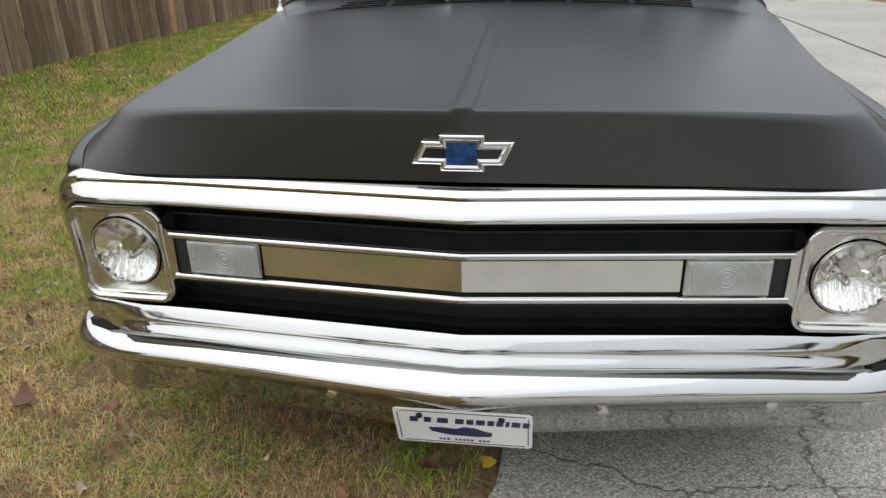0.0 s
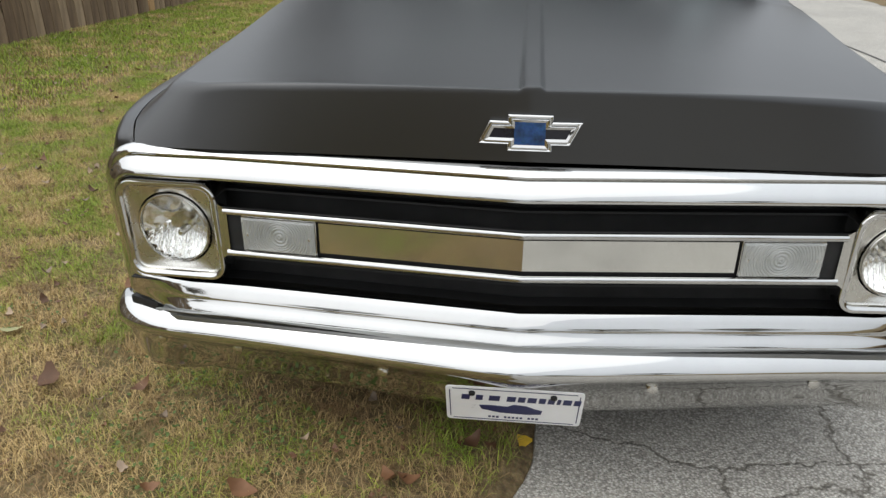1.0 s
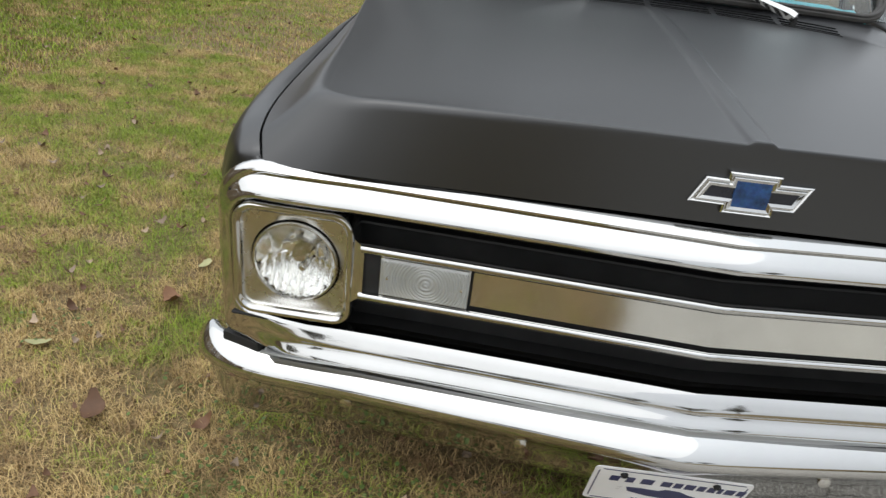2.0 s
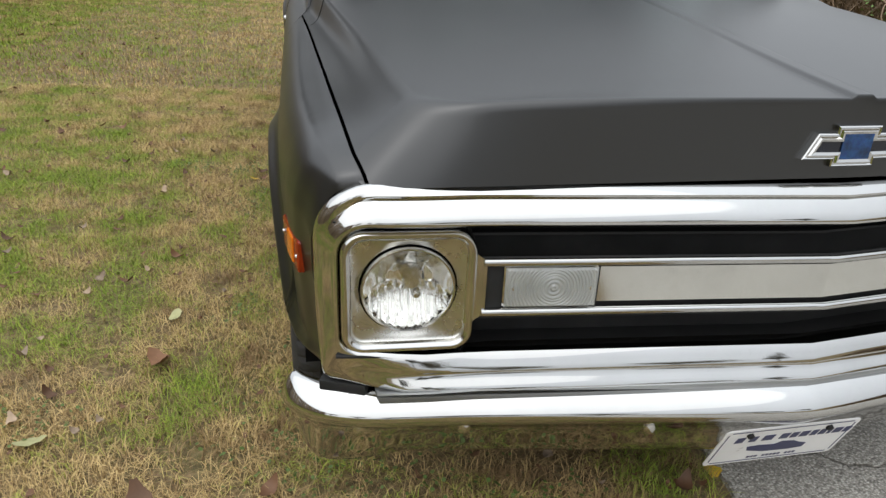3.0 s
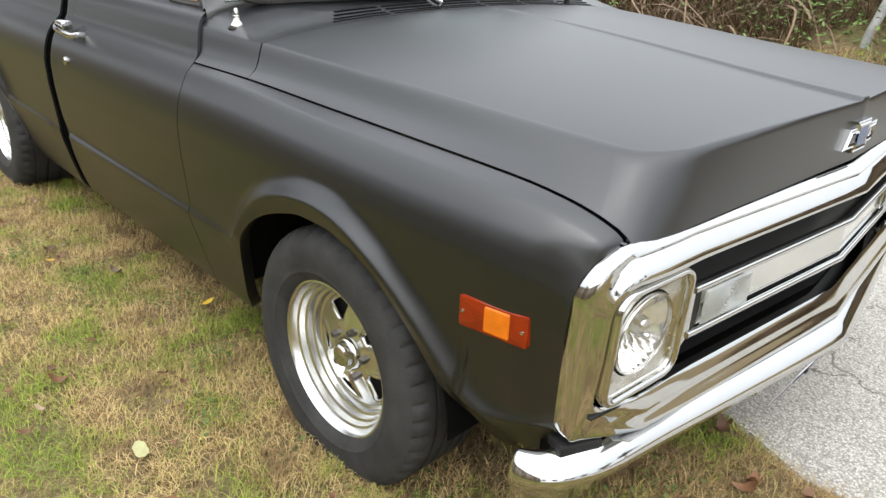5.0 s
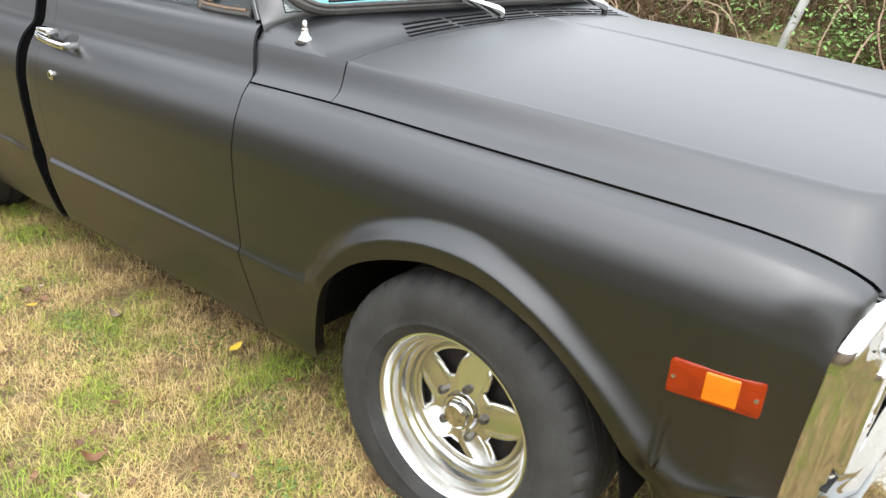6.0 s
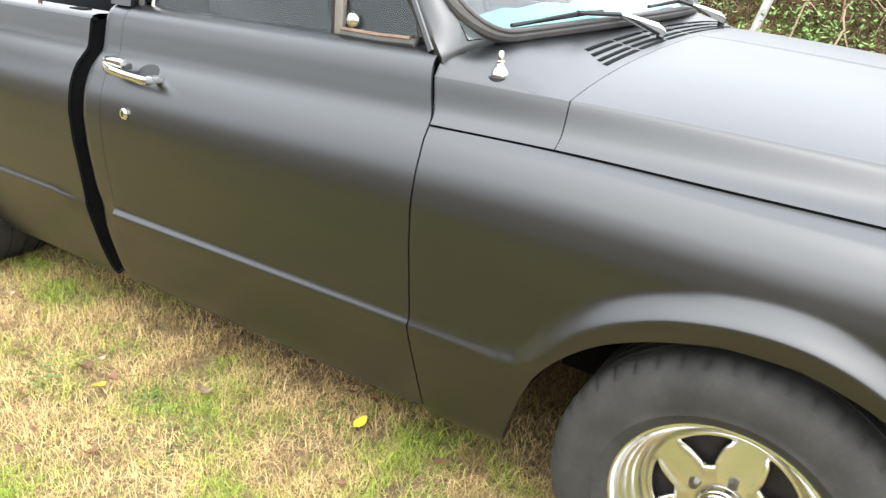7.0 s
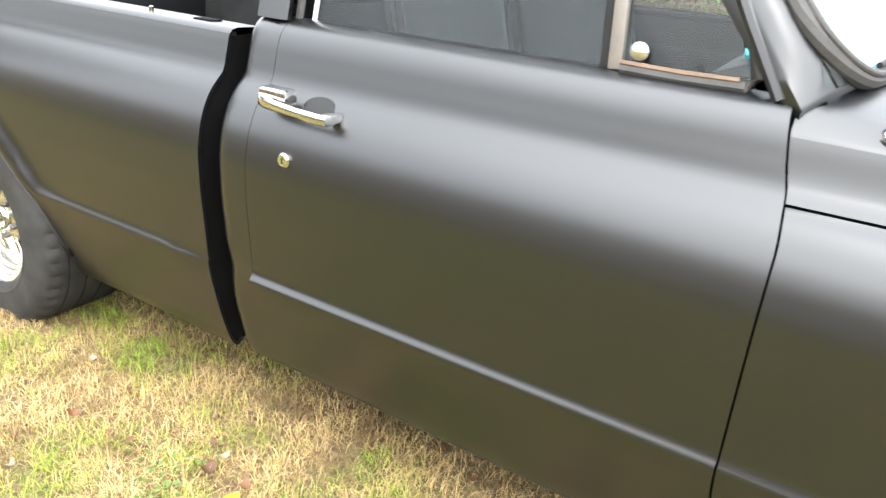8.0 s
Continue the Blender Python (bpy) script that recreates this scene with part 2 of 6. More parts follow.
def smooth_curve(x, pts):
    """Monotone cubic through (x, y) stops."""
    xs, ys = [p[0] for p in pts], [p[1] for p in pts]
    if x <= xs[0]:
        return ys[0]
    if x >= xs[-1]:
        return ys[-1]
    k = max(i for i in range(len(xs) - 1) if xs[i] <= x)

    def slope(i):
        if i == 0:
            return (ys[1] - ys[0]) / (xs[1] - xs[0])
        if i == len(xs) - 1:
            return (ys[-1] - ys[-2]) / (xs[-1] - xs[-2])
        a, b = (ys[i] - ys[i - 1]) / (xs[i] - xs[i - 1]), (ys[i + 1] - ys[i]) / (xs[i + 1] - xs[i])
        return 0.0 if a * b <= 0 else 2 * a * b / (a + b)

    h = xs[k + 1] - xs[k]
    t = (x - xs[k]) / h
    return ((2 * t**3 - 3 * t**2 + 1) * ys[k] + (t**3 - 2 * t**2 + t) * h * slope(k)
            + (-2 * t**3 + 3 * t**2) * ys[k + 1] + (t**3 - t**2) * h * slope(k + 1))


def mesh_of(name, verts, faces, mats, smooth=True, angle=35, flip=False):
    me = bpy.data.meshes.new(name)
    if flip:
        faces = [tuple(reversed(f)) for f in faces]
    me.from_pydata([tuple(v) for v in verts], [], [tuple(f) for f in faces])
    for m in (mats if isinstance(mats, (list, tuple)) else [mats]):
        me.materials.append(m)
    if smooth:
        me.shade_smooth()
        me.set_sharp_from_angle(angle=radians(angle))
    me.update()
    return me


TRUCK_BASE = Vector((0.0, 4.1, 0.0))


def link_part(name, me, parent, label=""):
    ob = new(name, me)
    ob.parent = parent
    if parent is not None and parent.type == "EMPTY":
        ob.matrix_parent_inverse = Matrix.Translation(parent.location).inverted()
    return tagged(ob, label)


def part(name, bm, material, parent, label="", smooth=True, angle=35):
    """Links a bmesh as one mesh object under a thing or a part."""
    me = bpy.data.meshes.new(name)
    bmesh.ops.recalc_face_normals(bm, faces=bm.faces)
    bm.to_mesh(me)
    bm.free()
    me.materials.append(material)
    if smooth:
        me.shade_smooth()
        me.set_sharp_from_angle(angle=radians(angle))
    return link_part(name, me, parent, label)


def sheet(name, rows, material, parent, label="", thick=0.0, outward=(0, 0, 1), angle=40, close_u=False):
    """A surface through rows of points; outward tells its outer side; thick gives it depth inwards."""
    n, m = len(rows), len(rows[0])
    verts = [p for r in rows for p in r]
    faces = []
    for i in range(n - 1):
        for j in range(m if close_u else m - 1):
            k = (j + 1) % m
            faces.append((i * m + j, i * m + k, (i + 1) * m + k, (i + 1) * m + j))
    out = Vector(outward)
    total = 0.0
    for f in faces:
        a, b, c, d = (Vector(verts[q]) for q in f)
        total += (c - a).cross(d - b).dot(out)
    me = mesh_of(name, verts, faces, material, True, angle, flip=total < 0)
    ob = link_part(name, me, parent, label)
    if thick:
        used = {}
        for f in faces:
            for a, b in zip(f, f[1:] + f[:1]):
                key = (min(a, b), max(a, b))
                used[key] = used.get(key, 0) + 1
        for e in me.edges:
            if used.get(tuple(sorted(e.vertices)), 2) == 1:
                e.use_edge_sharp = True
        s = ob.modifiers.new("thickness", "SOLIDIFY")
        s.thickness, s.offset = thick, -1.0
    return ob


def box_bm(size, at=(0, 0, 0), bevel=0.0, segs=2, rot=None):
    bm = bmesh.new()
    bmesh.ops.create_cube(bm, size=1.0)
    bmesh.ops.scale(bm, vec=Vector(size), verts=bm.verts)
    if bevel:
        bmesh.ops.bevel(bm, geom=list(bm.edges), offset=bevel, segments=segs, affect="EDGES", profile=0.5)
    if rot is not None:
        bmesh.ops.transform(bm, matrix=rot, verts=bm.verts)
    bmesh.ops.translate(bm, vec=Vector(at), verts=bm.verts)
    return bm


def tube(points, radius, segs=10, taper=None, flat=1.0):
    """A round bar along points."""
    verts, faces = [], []
    pts = [Vector(p) for p in points]
    for i, p in enumerate(pts):
        d = (pts[min(i + 1, len(pts) - 1)] - pts[max(i - 1, 0)]).normalized()
        up = Vector((0, 0, 1)) if abs(d.z) < 0.95 else Vector((1, 0, 0))
        a = d.cross(up).normalized()
        b = a.cross(d).normalized()
        r = radius * (1 if taper is None else lerp(1, taper, i / max(1, len(pts) - 1)))
        for k in range(segs):
            t = 2 * math.pi * k / segs
            verts.append(p + a * math.cos(t) * r + b * math.sin(t) * r * flat)
    n = len(pts)
    for i in range(n - 1):
        for k in range(segs):
            q = (k + 1) % segs
            faces.append((i * segs + k, i * segs + q, (i + 1) * segs + q, (i + 1) * segs + k))
    faces.append(tuple(reversed(range(segs))))
    faces.append(tuple((n - 1) * segs + k for k in range(segs)))
    return verts, faces


def bar(name, points, radius, material, parent, label="", segs=10, taper=None, flat=1.0):
    v, f = tube(points, radius, segs, taper, flat)
    bm = bmesh.new()
    vs = [bm.verts.new(p) for p in v]
    for q in f:
        bm.faces.new([vs[k] for k in q])
    return part(name, bm, material, parent, label)


def revolve(profile, segs=48, axis_point=(0, 0, 0), axis="x"):
    """Spins (along axis, radius) stops round the axis; gives verts and faces."""
    verts, faces = [], []
    for a, r in profile:
        for k in range(segs):
            t = 2 * math.pi * k / segs
            c, s = r * math.cos(t), r * math.sin(t)
            p = (a, c, s) if axis == "x" else ((c, a, s) if axis == "y" else (c, s, a))
            verts.append(Vector(axis_point) + Vector(p))
    m = len(profile)
    for i in range(m - 1):
        for k in range(segs):
            q = (k + 1) % segs
            faces.append((i * segs + k, i * segs + q, (i + 1) * segs + q, (i + 1) * segs + k))
    return verts, faces


def solid(name, verts, faces, material, parent, label="", angle=35):
    bm = bmesh.new()
    vs = [bm.verts.new(p) for p in verts]
    for q in faces:
        bm.faces.new([vs[k] for k in q])
    bmesh.ops.remove_doubles(bm, verts=bm.verts, dist=1e-5)
    return part(name, bm, material, parent, label, True, angle)


# ---- ground ----
def lawn_height(x, y):
    """The lawn climbs a little away from the road."""
    dip = 0.018 * min(1.0, max(0.0, (y - 4.2) / 1.0)) * min(1.0, max(0.0, (x + 2.8) / 1.0))
    return -0.045 + 0.014 * min(max(-x, -0.3), 8.0) - dip


def road_height(x, y):
    return -0.092 + 0.008 * max(0.0, min(x, 3.5))


def road_edge(y):
    return 0.075 - 0.20 * min(1.0, max(0.0, (2.0 - y) / 1.6)) + 0.05 * math.sin(y * 2.3 + 0.6) + 0.035 * math.sin(y * 6.1) + 0.02 * math.sin(y * 13.7)


def bank_edge(y):
    return 7.0 + 0.15 * math.sin(y * 0.7)


def ground_height(x, y):
    e = road_edge(y)
    t = min(max((x - e + 0.07) / 0.14, 0.0), 1.0)
    t = t * t * (3 - 2 * t)
    z = lerp(lawn_height(x, y), road_height(x, y) - 0.02, t)
    b = bank_edge(y)
    if x > b + 0.6:
        z += 0.42 * min(x - b - 0.6, 5.5)
    return z


def ground():
    def axis(stops):
        out = []
        for a, b, step in stops:
            out += list(np.arange(a, b, step))
        return out
    xs = axis([(-300, -60, 40), (-60, -16, 4), (-16, -4, 0.8), (-4, -0.5, 0.14), (-0.5, 0.6, 0.03), (0.6, 6.8, 0.5), (6.8, 14, 0.4), (14, 60, 5), (60, 301, 40)])
    ys = axis([(-300, -60, 40), (-60, -10, 5), (-10, 0, 0.6), (0, 7, 0.1), (7, 16, 0.5), (16, 60, 4), (60, 301, 40)])
    verts, faces = [], []
    for y in ys:
        for x in xs:
            yy = min(y, 60)
            z = ground_height(x, yy)
            if -4 < x < 0 and 0 < y < 7:
                z += 0.012 * noise.noise((x * 2.2, y * 2.2, 0))
            verts.append((x, y, z))
    w = len(xs)
    for j in range(len(ys) - 1):
        for i in range(w - 1):
            faces.append((j * w + i, j * w + i + 1, (j + 1) * w + i + 1, (j + 1) * w + i))
    ob = new("ground", mesh_of("ground", verts, faces, SOIL, True, 60))
    tagged(ob, "lawn of dormant straw-coloured grass over brown soil", "lawn", kind="structure")
    # the road lies on the ground sheet
    xs2 = [0.0, 0.03, 0.1, 0.4, 0.8, 1.5, 2.5, 4, 5.5, 7.0]
    ys2 = axis([(-120, -10, 10), (-10, 0, 0.5), (0, 7, 0.06), (7, 20, 0.5), (20, 61, 5)])
    verts, faces = [], []
    for y in ys2:
        e = road_edge(y) + 0.02 * noise.noise((y * 9, 3, 0))
        far = bank_edge(y) + 0.1 * math.sin(y * 3)
        for k, u in enumerate(xs2):
            x = lerp(e, far, u / 7.0)
            z = road_height(x, y) + (0.0 if 0 < k < len(xs2) - 1 else -0.05) + 0.004
            verts.append((x, y, z))
    w = len(xs2)
    for j in range(len(ys2) - 1):
        for i in range(w - 1):
            faces.append((j * w + i, j * w + i + 1, (j + 1) * w + i + 1, (j + 1) * w + i))
    rd = new("road", mesh_of("road", verts, faces, ASPHALT, True, 50))
    tagged(rd, "worn pale grey asphalt road with fine cracks", "road", kind="structure")


ground()


def blade_mesh(name, count, region, height, width, material, dense=None, lean=0.6, seed=1, surf=None):
    """Bent grass blades, two or three triangles each, scattered over a region of the ground."""
    rng = np.random.default_rng(seed)
    x0, x1, y0, y1 = region
    px, py = rng.uniform(x0, x1, count), rng.uniform(y0, y1, count)
    if dense is not None:
        keep = np.array([dense(a, b) for a, b in zip(px, py)]) > rng.random(count)
        px, py = px[keep], py[keep]
    n = len(px)
    hz = np.array([(surf or ground_height)(a, b) for a, b in zip(px, py)])
    ang, tilt = rng.uniform(0, 2 * math.pi, n), rng.uniform(0.15, 1.0, n) * lean
    h = height * rng.uniform(0.45, 1.25, n)
    w = width * rng.uniform(0.6, 1.4, n)
    dx, dy = np.cos(ang), np.sin(ang)
    ta = ang + rng.uniform(-1.2, 1.2, n) + math.pi / 2
    sx, sy = np.cos(ta) * w / 2, np.sin(ta) * w / 2
    base = np.stack([px, py, hz - 0.004], 1)
    mid = base + np.stack([dx * h * tilt * 0.35, dy * h * tilt * 0.35, h * 0.6], 1)
    tip = base + np.stack([dx * h * tilt * 1.1, dy * h * tilt * 1.1, h * (1.0 - 0.35 * tilt)], 1)
    side = np.stack([sx, sy, np.zeros(n)], 1)
    verts = np.stack([base - side, base + side, mid - side * 0.8, mid + side * 0.8, tip], 1).reshape(-1, 3)
    idx = np.arange(n)[:, None] * 5
    tris = np.concatenate([idx + np.array([[0, 1, 3]]), idx + np.array([[0, 3, 2]]), idx + np.array([[2, 3, 4]])], 1).reshape(-1, 3)
    me = bpy.data.meshes.new(name)
    me.vertices.add(len(verts))
    me.vertices.foreach_set("co", verts.astype(np.float32).ravel())
    me.loops.add(tris.size)
    me.loops.foreach_set("vertex_index", tris.astype(np.int32).ravel())
    me.polygons.add(len(tris))
    me.polygons.foreach_set("loop_start", (np.arange(len(tris)) * 3).astype(np.int32))
    me.materials.append(material)
    me.update(calc_edges=True)
    me.validate()
    return me


# ---- the truck: shared lines ----
truck = new("pickup_truck")
truck.location = TRUCK_BASE
tagged(truck, "satin black classic pickup truck with chrome front on the lawn", "pickup truck")

HUB_Y, HUB_Z, REAR_Y, REAR_Z = 2.600, 0.249, 5.545, 0.285
HOOD_REAR, DOOR_FRONT, DOOR_REAR, CAB_REAR, BED_FRONT, BED_REAR = 3.025, 3.286, 4.322, 4.428, 4.470, 6.55
CREASE_Z = 0.437

SEAM = [(1.895, 0.761), (1.92, 0.785), (1.96, 0.804), (2.03, 0.820), (2.12, 0.830), (2.4, 0.842), (2.7, 0.853), (3.03, 0.865), (3.3, 0.868)]
SEAM_W = [(1.895, 0.838), (1.96, 0.858), (2.1, 0.870), (2.5, 0.888), (3.03, 0.911), (3.3, 0.925)]
SHOULDER_W = [(1.92, 0.756), (2.0, 0.768), (2.5, 0.816), (3.03, 0.864), (3.3, 0.884)]
SHOULDER_Z = [(1.92, 0.886), (2.0, 0.891), (2.5, 0.918), (3.03, 0.948), (3.3, 0.957)]
CROWN_Z = [(1.85, 0.914), (2.0, 0.926), (2.5, 0.974), (2.9, 1.003), (3.05, 1.010), (3.3, 1.028)]


def door_lean(z):
    """The front door gap runs back above the body's shoulder."""
    return smooth_curve(z, [(0.24, -0.014), (0.44, -0.002), (0.80, 0.0), (0.868, 0.010), (0.92, 0.024), (1.0, 0.040)])


def nose_y(x):
    """The vee of the grille: the middle stands forward of the corners."""
    a = abs(x)
    return 1.805 + 0.0965 * min(a, 0.655) + 0.030 * max(0.0, min(a, 0.9) - 0.655) + 0.020 * max(0.0, (a - 0.72) / 0.2) ** 2


def hood_nose(x):
    """The shallower vee of the hood's front face."""
    a = abs(x)
    return 1.821 + 0.061 * min(a, 0.9) + 0.020 * max(0.0, (a - 0.72) / 0.2) ** 2


def facet(y, t):
    """Hood flank from the shoulder (t=0) down to the seam (t=1): a steep hollow, then a flat flange."""
    wc, zc, ws, zs = smooth_curve(y, SHOULDER_W), smooth_curve(y, SHOULDER_Z), smooth_curve(y, SEAM_W), smooth_curve(y, SEAM)
    k = smooth_curve(t, [(0, 0), (0.12, 0.06), (0.55, 0.45), (0.75, 0.70), (1, 1)])
    h = smooth_curve(t, [(0, 0), (0.12, 0.09), (0.55, 0.74), (0.75, 0.88), (1, 1)])
    g = 0.25 + 0.75 * min(1.0, max(0.0, (y - 1.92) / 0.6))
    k, h = lerp(t ** 0.9, k, g), lerp(t ** 1.15, h, g)
    return lerp(wc, ws, k), lerp(zc, zs, h)


def hood_point(p, y):
    """p from -1 to 1 across; beyond 0.7 the flank."""
    s, a = (1 if p >= 0 else -1), abs(p)
    if a <= 0.7:
        wc, zc, zt = smooth_curve(y, SHOULDER_W), smooth_curve(y, SHOULDER_Z), smooth_curve(y, CROWN_Z)
        u = a / 0.7
        x = wc * u
        z = zt - (zt - zc) * (0.72 * u ** 2 + 0.28 * u ** 6)
        ridge = max(0.0, 1 - abs(x) / 0.030)
        z += 0.0065 * min(1.0, ridge * 2.8) * curve(y, [(1.85, 1.0), (2.3, 0.85), (3.05, 0.25)])
        return s * x, z
    w, z = facet(y, (a - 0.7) / 0.3)
    return s * w, z


def hood_cols():
    half = [0.0, 0.014, 0.022, 0.029, 0.036, 0.05] + list(np.linspace(0.09, 0.62, 12)) + [0.655, 0.68, 0.693, 0.70, 0.708, 0.72] + list(np.linspace(0.735, 1.0, 14))
    return [-a for a in reversed(half[1:])] + half


def plateau_z(x, y):
    """Height of the hood's top, with the raised ridge along its middle."""
    wc, zc, zt = smooth_curve(y, SHOULDER_W), smooth_curve(y, SHOULDER_Z), smooth_curve(y, CROWN_Z)
    u = min(1.0, abs(x) / wc)
    z = zt - (zt - zc) * (0.72 * u ** 2 + 0.28 * u ** 6)
    t = min(1.0, max(0.0, (0.027 - abs(x)) / 0.014))
    return z + 0.0068 * t * t * (3 - 2 * t) * curve(y, [(1.85, 1.0), (2.2, 0.7), (3.05, 0.35)])


HOOD_CORNER = 0.085


def hood():
    """Plateau with rounded front corners, and a skirt that falls from its rim to the grille and the fender seams."""
    half = [0.0, 0.012, 0.020, 0.0235, 0.027, 0.0305, 0.034, 0.0375, 0.042, 0.055] + list(np.linspace(0.10, 0.84, 12)) + [0.87, 0.89, 0.91, 0.93, 0.95, 0.965, 0.978, 0.988, 0.995, 1.0]
    cols = [-a for a in reversed(half[1:])] + half
    vs = [0.0, 0.005, 0.012, 0.022, 0.035, 0.05, 0.07, 0.095, 0.125] + list(np.linspace(0.16, 1.0, 24))
    r = HOOD_CORNER

    def inset(y):
        return curve(y, [(1.9, 0.020), (2.4, 0.016), (HOOD_REAR, 0.006)])

    def rim_front(a):
        """Where the plateau begins at the fraction a of its half width."""
        w = smooth_curve(1.95, SHOULDER_W) - inset(1.95)
        x = w * a
        lean = lerp(0.008, 0.042, min(1.0, x / 0.70) ** 3)
        k = max(0.0, x - (w - r)) / r
        return hood_nose(min(x, 0.70)) + 0.012 + lean + r * (1 - math.sqrt(max(0.0, 1 - k * k)))
    verts, faces = [], []
    grid = []
    for v in vs:
        row = []
        for c in cols:
            y = lerp(rim_front(abs(c)), HOOD_REAR, v)
            x = c * (smooth_curve(y, SHOULDER_W) - inset(y))
            row.append(len(verts))
            verts.append(Vector((x, y, plateau_z(x, max(y, 1.85)))))
        grid.append(row)
    for i in range(len(vs) - 1):
        for j in range(len(cols) - 1):
            faces.append((grid[i][j], grid[i][j + 1], grid[i + 1][j + 1], grid[i + 1][j]))
    mid = len(half) - 1
    # the rim of one half: from the middle of the front round the corner to the rear
    rim = [grid[0][mid + k] for k in range(len(half))] + [grid[i][-1] for i in range(1, len(vs))]
    pts = [verts[k] for k in rim]
    along = [0.0]
    for p, q in zip(pts, pts[1:]):
        along.append(along[-1] + (Vector((q.x, q.y)) - Vector((p.x, p.y))).length)

    def at_value(fn):
        return min(range(len(pts)), key=lambda k: abs(fn(pts[k])))
    i_a, i_c = at_value(lambda p: p.x - 0.60), at_value(lambda p: (p.x - (pts[len(half) - 1].x - 0.3 * r)) if p.y < 2.0 else 9)
    i_b = at_value(lambda p: (p.y - 2.25) if p.x > 0.7 else 9)
    y_end = pts[i_b].y

    def foot(k):
        """The skirt's lower edge below the rim's point k."""
        if k <= i_c:
            x = pts[k].x if k <= i_a else lerp(pts[i_a].x, 0.838, (along[k] - along[i_a]) / (along[i_c] - along[i_a]))
            return Vector((x, min(hood_nose(x) + 0.016, 1.896), 0.774 - 0.013 * min(1, x / 0.838)))
        y = pts[k].y if k >= i_b else lerp(1.896, y_end, ((along[k] - along[i_c]) / (along[i_b] - along[i_c])) ** 1.1)
        return Vector((smooth_curve(y, SEAM_W), y, smooth_curve(y, SEAM)))
    steps = [0.012, 0.03, 0.055, 0.085, 0.12, 0.16, 0.21, 0.28, 0.36, 0.45, 0.55, 0.66, 0.77, 0.88, 0.95, 1.0]
    for side in (1, -1):
        prev = rim if side > 0 else [grid[0][mid - k] for k in range(len(half))] + [grid[i][0] for i in range(1, len(vs))]
        for t in steps:
            row = []
            for k, p in enumerate(pts):
                b = foot(k)
                g = min(1.0, max(0.0, (p.y - 1.98) / 0.55)) if k > i_c else 0.0
                far = (smooth_curve(t, [(0, 0), (0.12, 0.06), (0.55, 0.45), (0.75, 0.70), (1, 1)]), smooth_curve(t, [(0, 0), (0.12, 0.09), (0.55, 0.74), (0.75, 0.88), (1, 1)]))
                out, drop = lerp(t, far[0], g), lerp(t, far[1], g)
                # rolled shoulder: leaves the plateau level, then bends down
                soft = lerp(0.09, 0.30, min(1.0, max(0.0, (along[k] - along[i_a]) / 0.2)))
                bend = max(0.0, 1 - t / soft)
                drop *= 1 - bend ** 2 * 0.85
                width = (Vector((b.x, b.y)) - Vector((p.x, p.y))).length
                roll = lerp(0.007, curve(p.y, [(1.9, 0.020), (2.4, 0.016), (HOOD_REAR, 0.006)]), min(1.0, max(0.0, (along[k] - along[i_a]) / 0.15)))
                push = roll * (1 - (1 - min(1.0, t / soft)) ** 2) * (1 - t)
                out = min(1.15, out + push / max(width, 0.02) * (1 - 0.4 * g))
                q = Vector((lerp(p.x, b.x, out), lerp(p.y, b.y, out), lerp(p.z, b.z, drop)))
                row.append(len(verts))
                verts.append(Vector((side * q.x, q.y, q.z)))
            for k in range(len(pts) - 1):
                quad = (prev[k], row[k], row[k + 1], prev[k + 1])
                faces.append(quad if side > 0 else tuple(reversed(quad)))
            prev = row
    bm = bmesh.new()
    bv = [bm.verts.new(p) for p in verts]
    for f in faces:
        bm.faces.new([bv[k] for k in f])
    bmesh.ops.remove_doubles(bm, verts=bm.verts, dist=2e-5)
    ob = part("hood", bm, PAINT, truck, "satin black hood with a raised centre ridge", True, 60)
    me = ob.data
    if sum(q.normal.z * q.area for q in me.polygons) < 0:
        me.flip_normals()
    shared = {}
    for q in me.polygons:
        for key in q.edge_keys:
            shared[key] = shared.get(key, 0) + 1
    for e in me.edges:
        if shared.get(tuple(sorted(e.vertices))) == 1:
            e.use_edge_sharp = True
    s = ob.modifiers.new("thickness", "SOLIDIFY")
    s.thickness, s.offset = 0.010, -1.0
    return ob


hood()


def cowl_z(x, y):
    """Cowl top: level with the hood's rear edge, then rising to the windshield seal and the pillar's foot."""
    a = abs(x)
    u = min(1.0, a / smooth_curve(y, SHOULDER_W))
    zc, zt = smooth_curve(y, SHOULDER_Z), smooth_curve(HOOD_REAR, CROWN_Z)
    z = zt - (zt - zc) * (0.72 * u ** 2 + 0.28 * u ** 6)
    foot = smooth_curve(u * 0.884, [(0, 1.032), (0.4, 1.028), (0.66, 1.026), (0.75, 1.022), (0.80, 1.007), (0.856, 0.990), (0.870, 0.975), (0.884, 0.945)])
    line = smooth_curve(a, [(0, 3.165), (0.4, 3.190), (0.66, 3.235), (0.872, 3.30), (0.95, 3.32)])
    k = min(1.0, max(0.0, (y - 3.07) / (line - 3.07)))
    return lerp(z, max(z, foot), k)


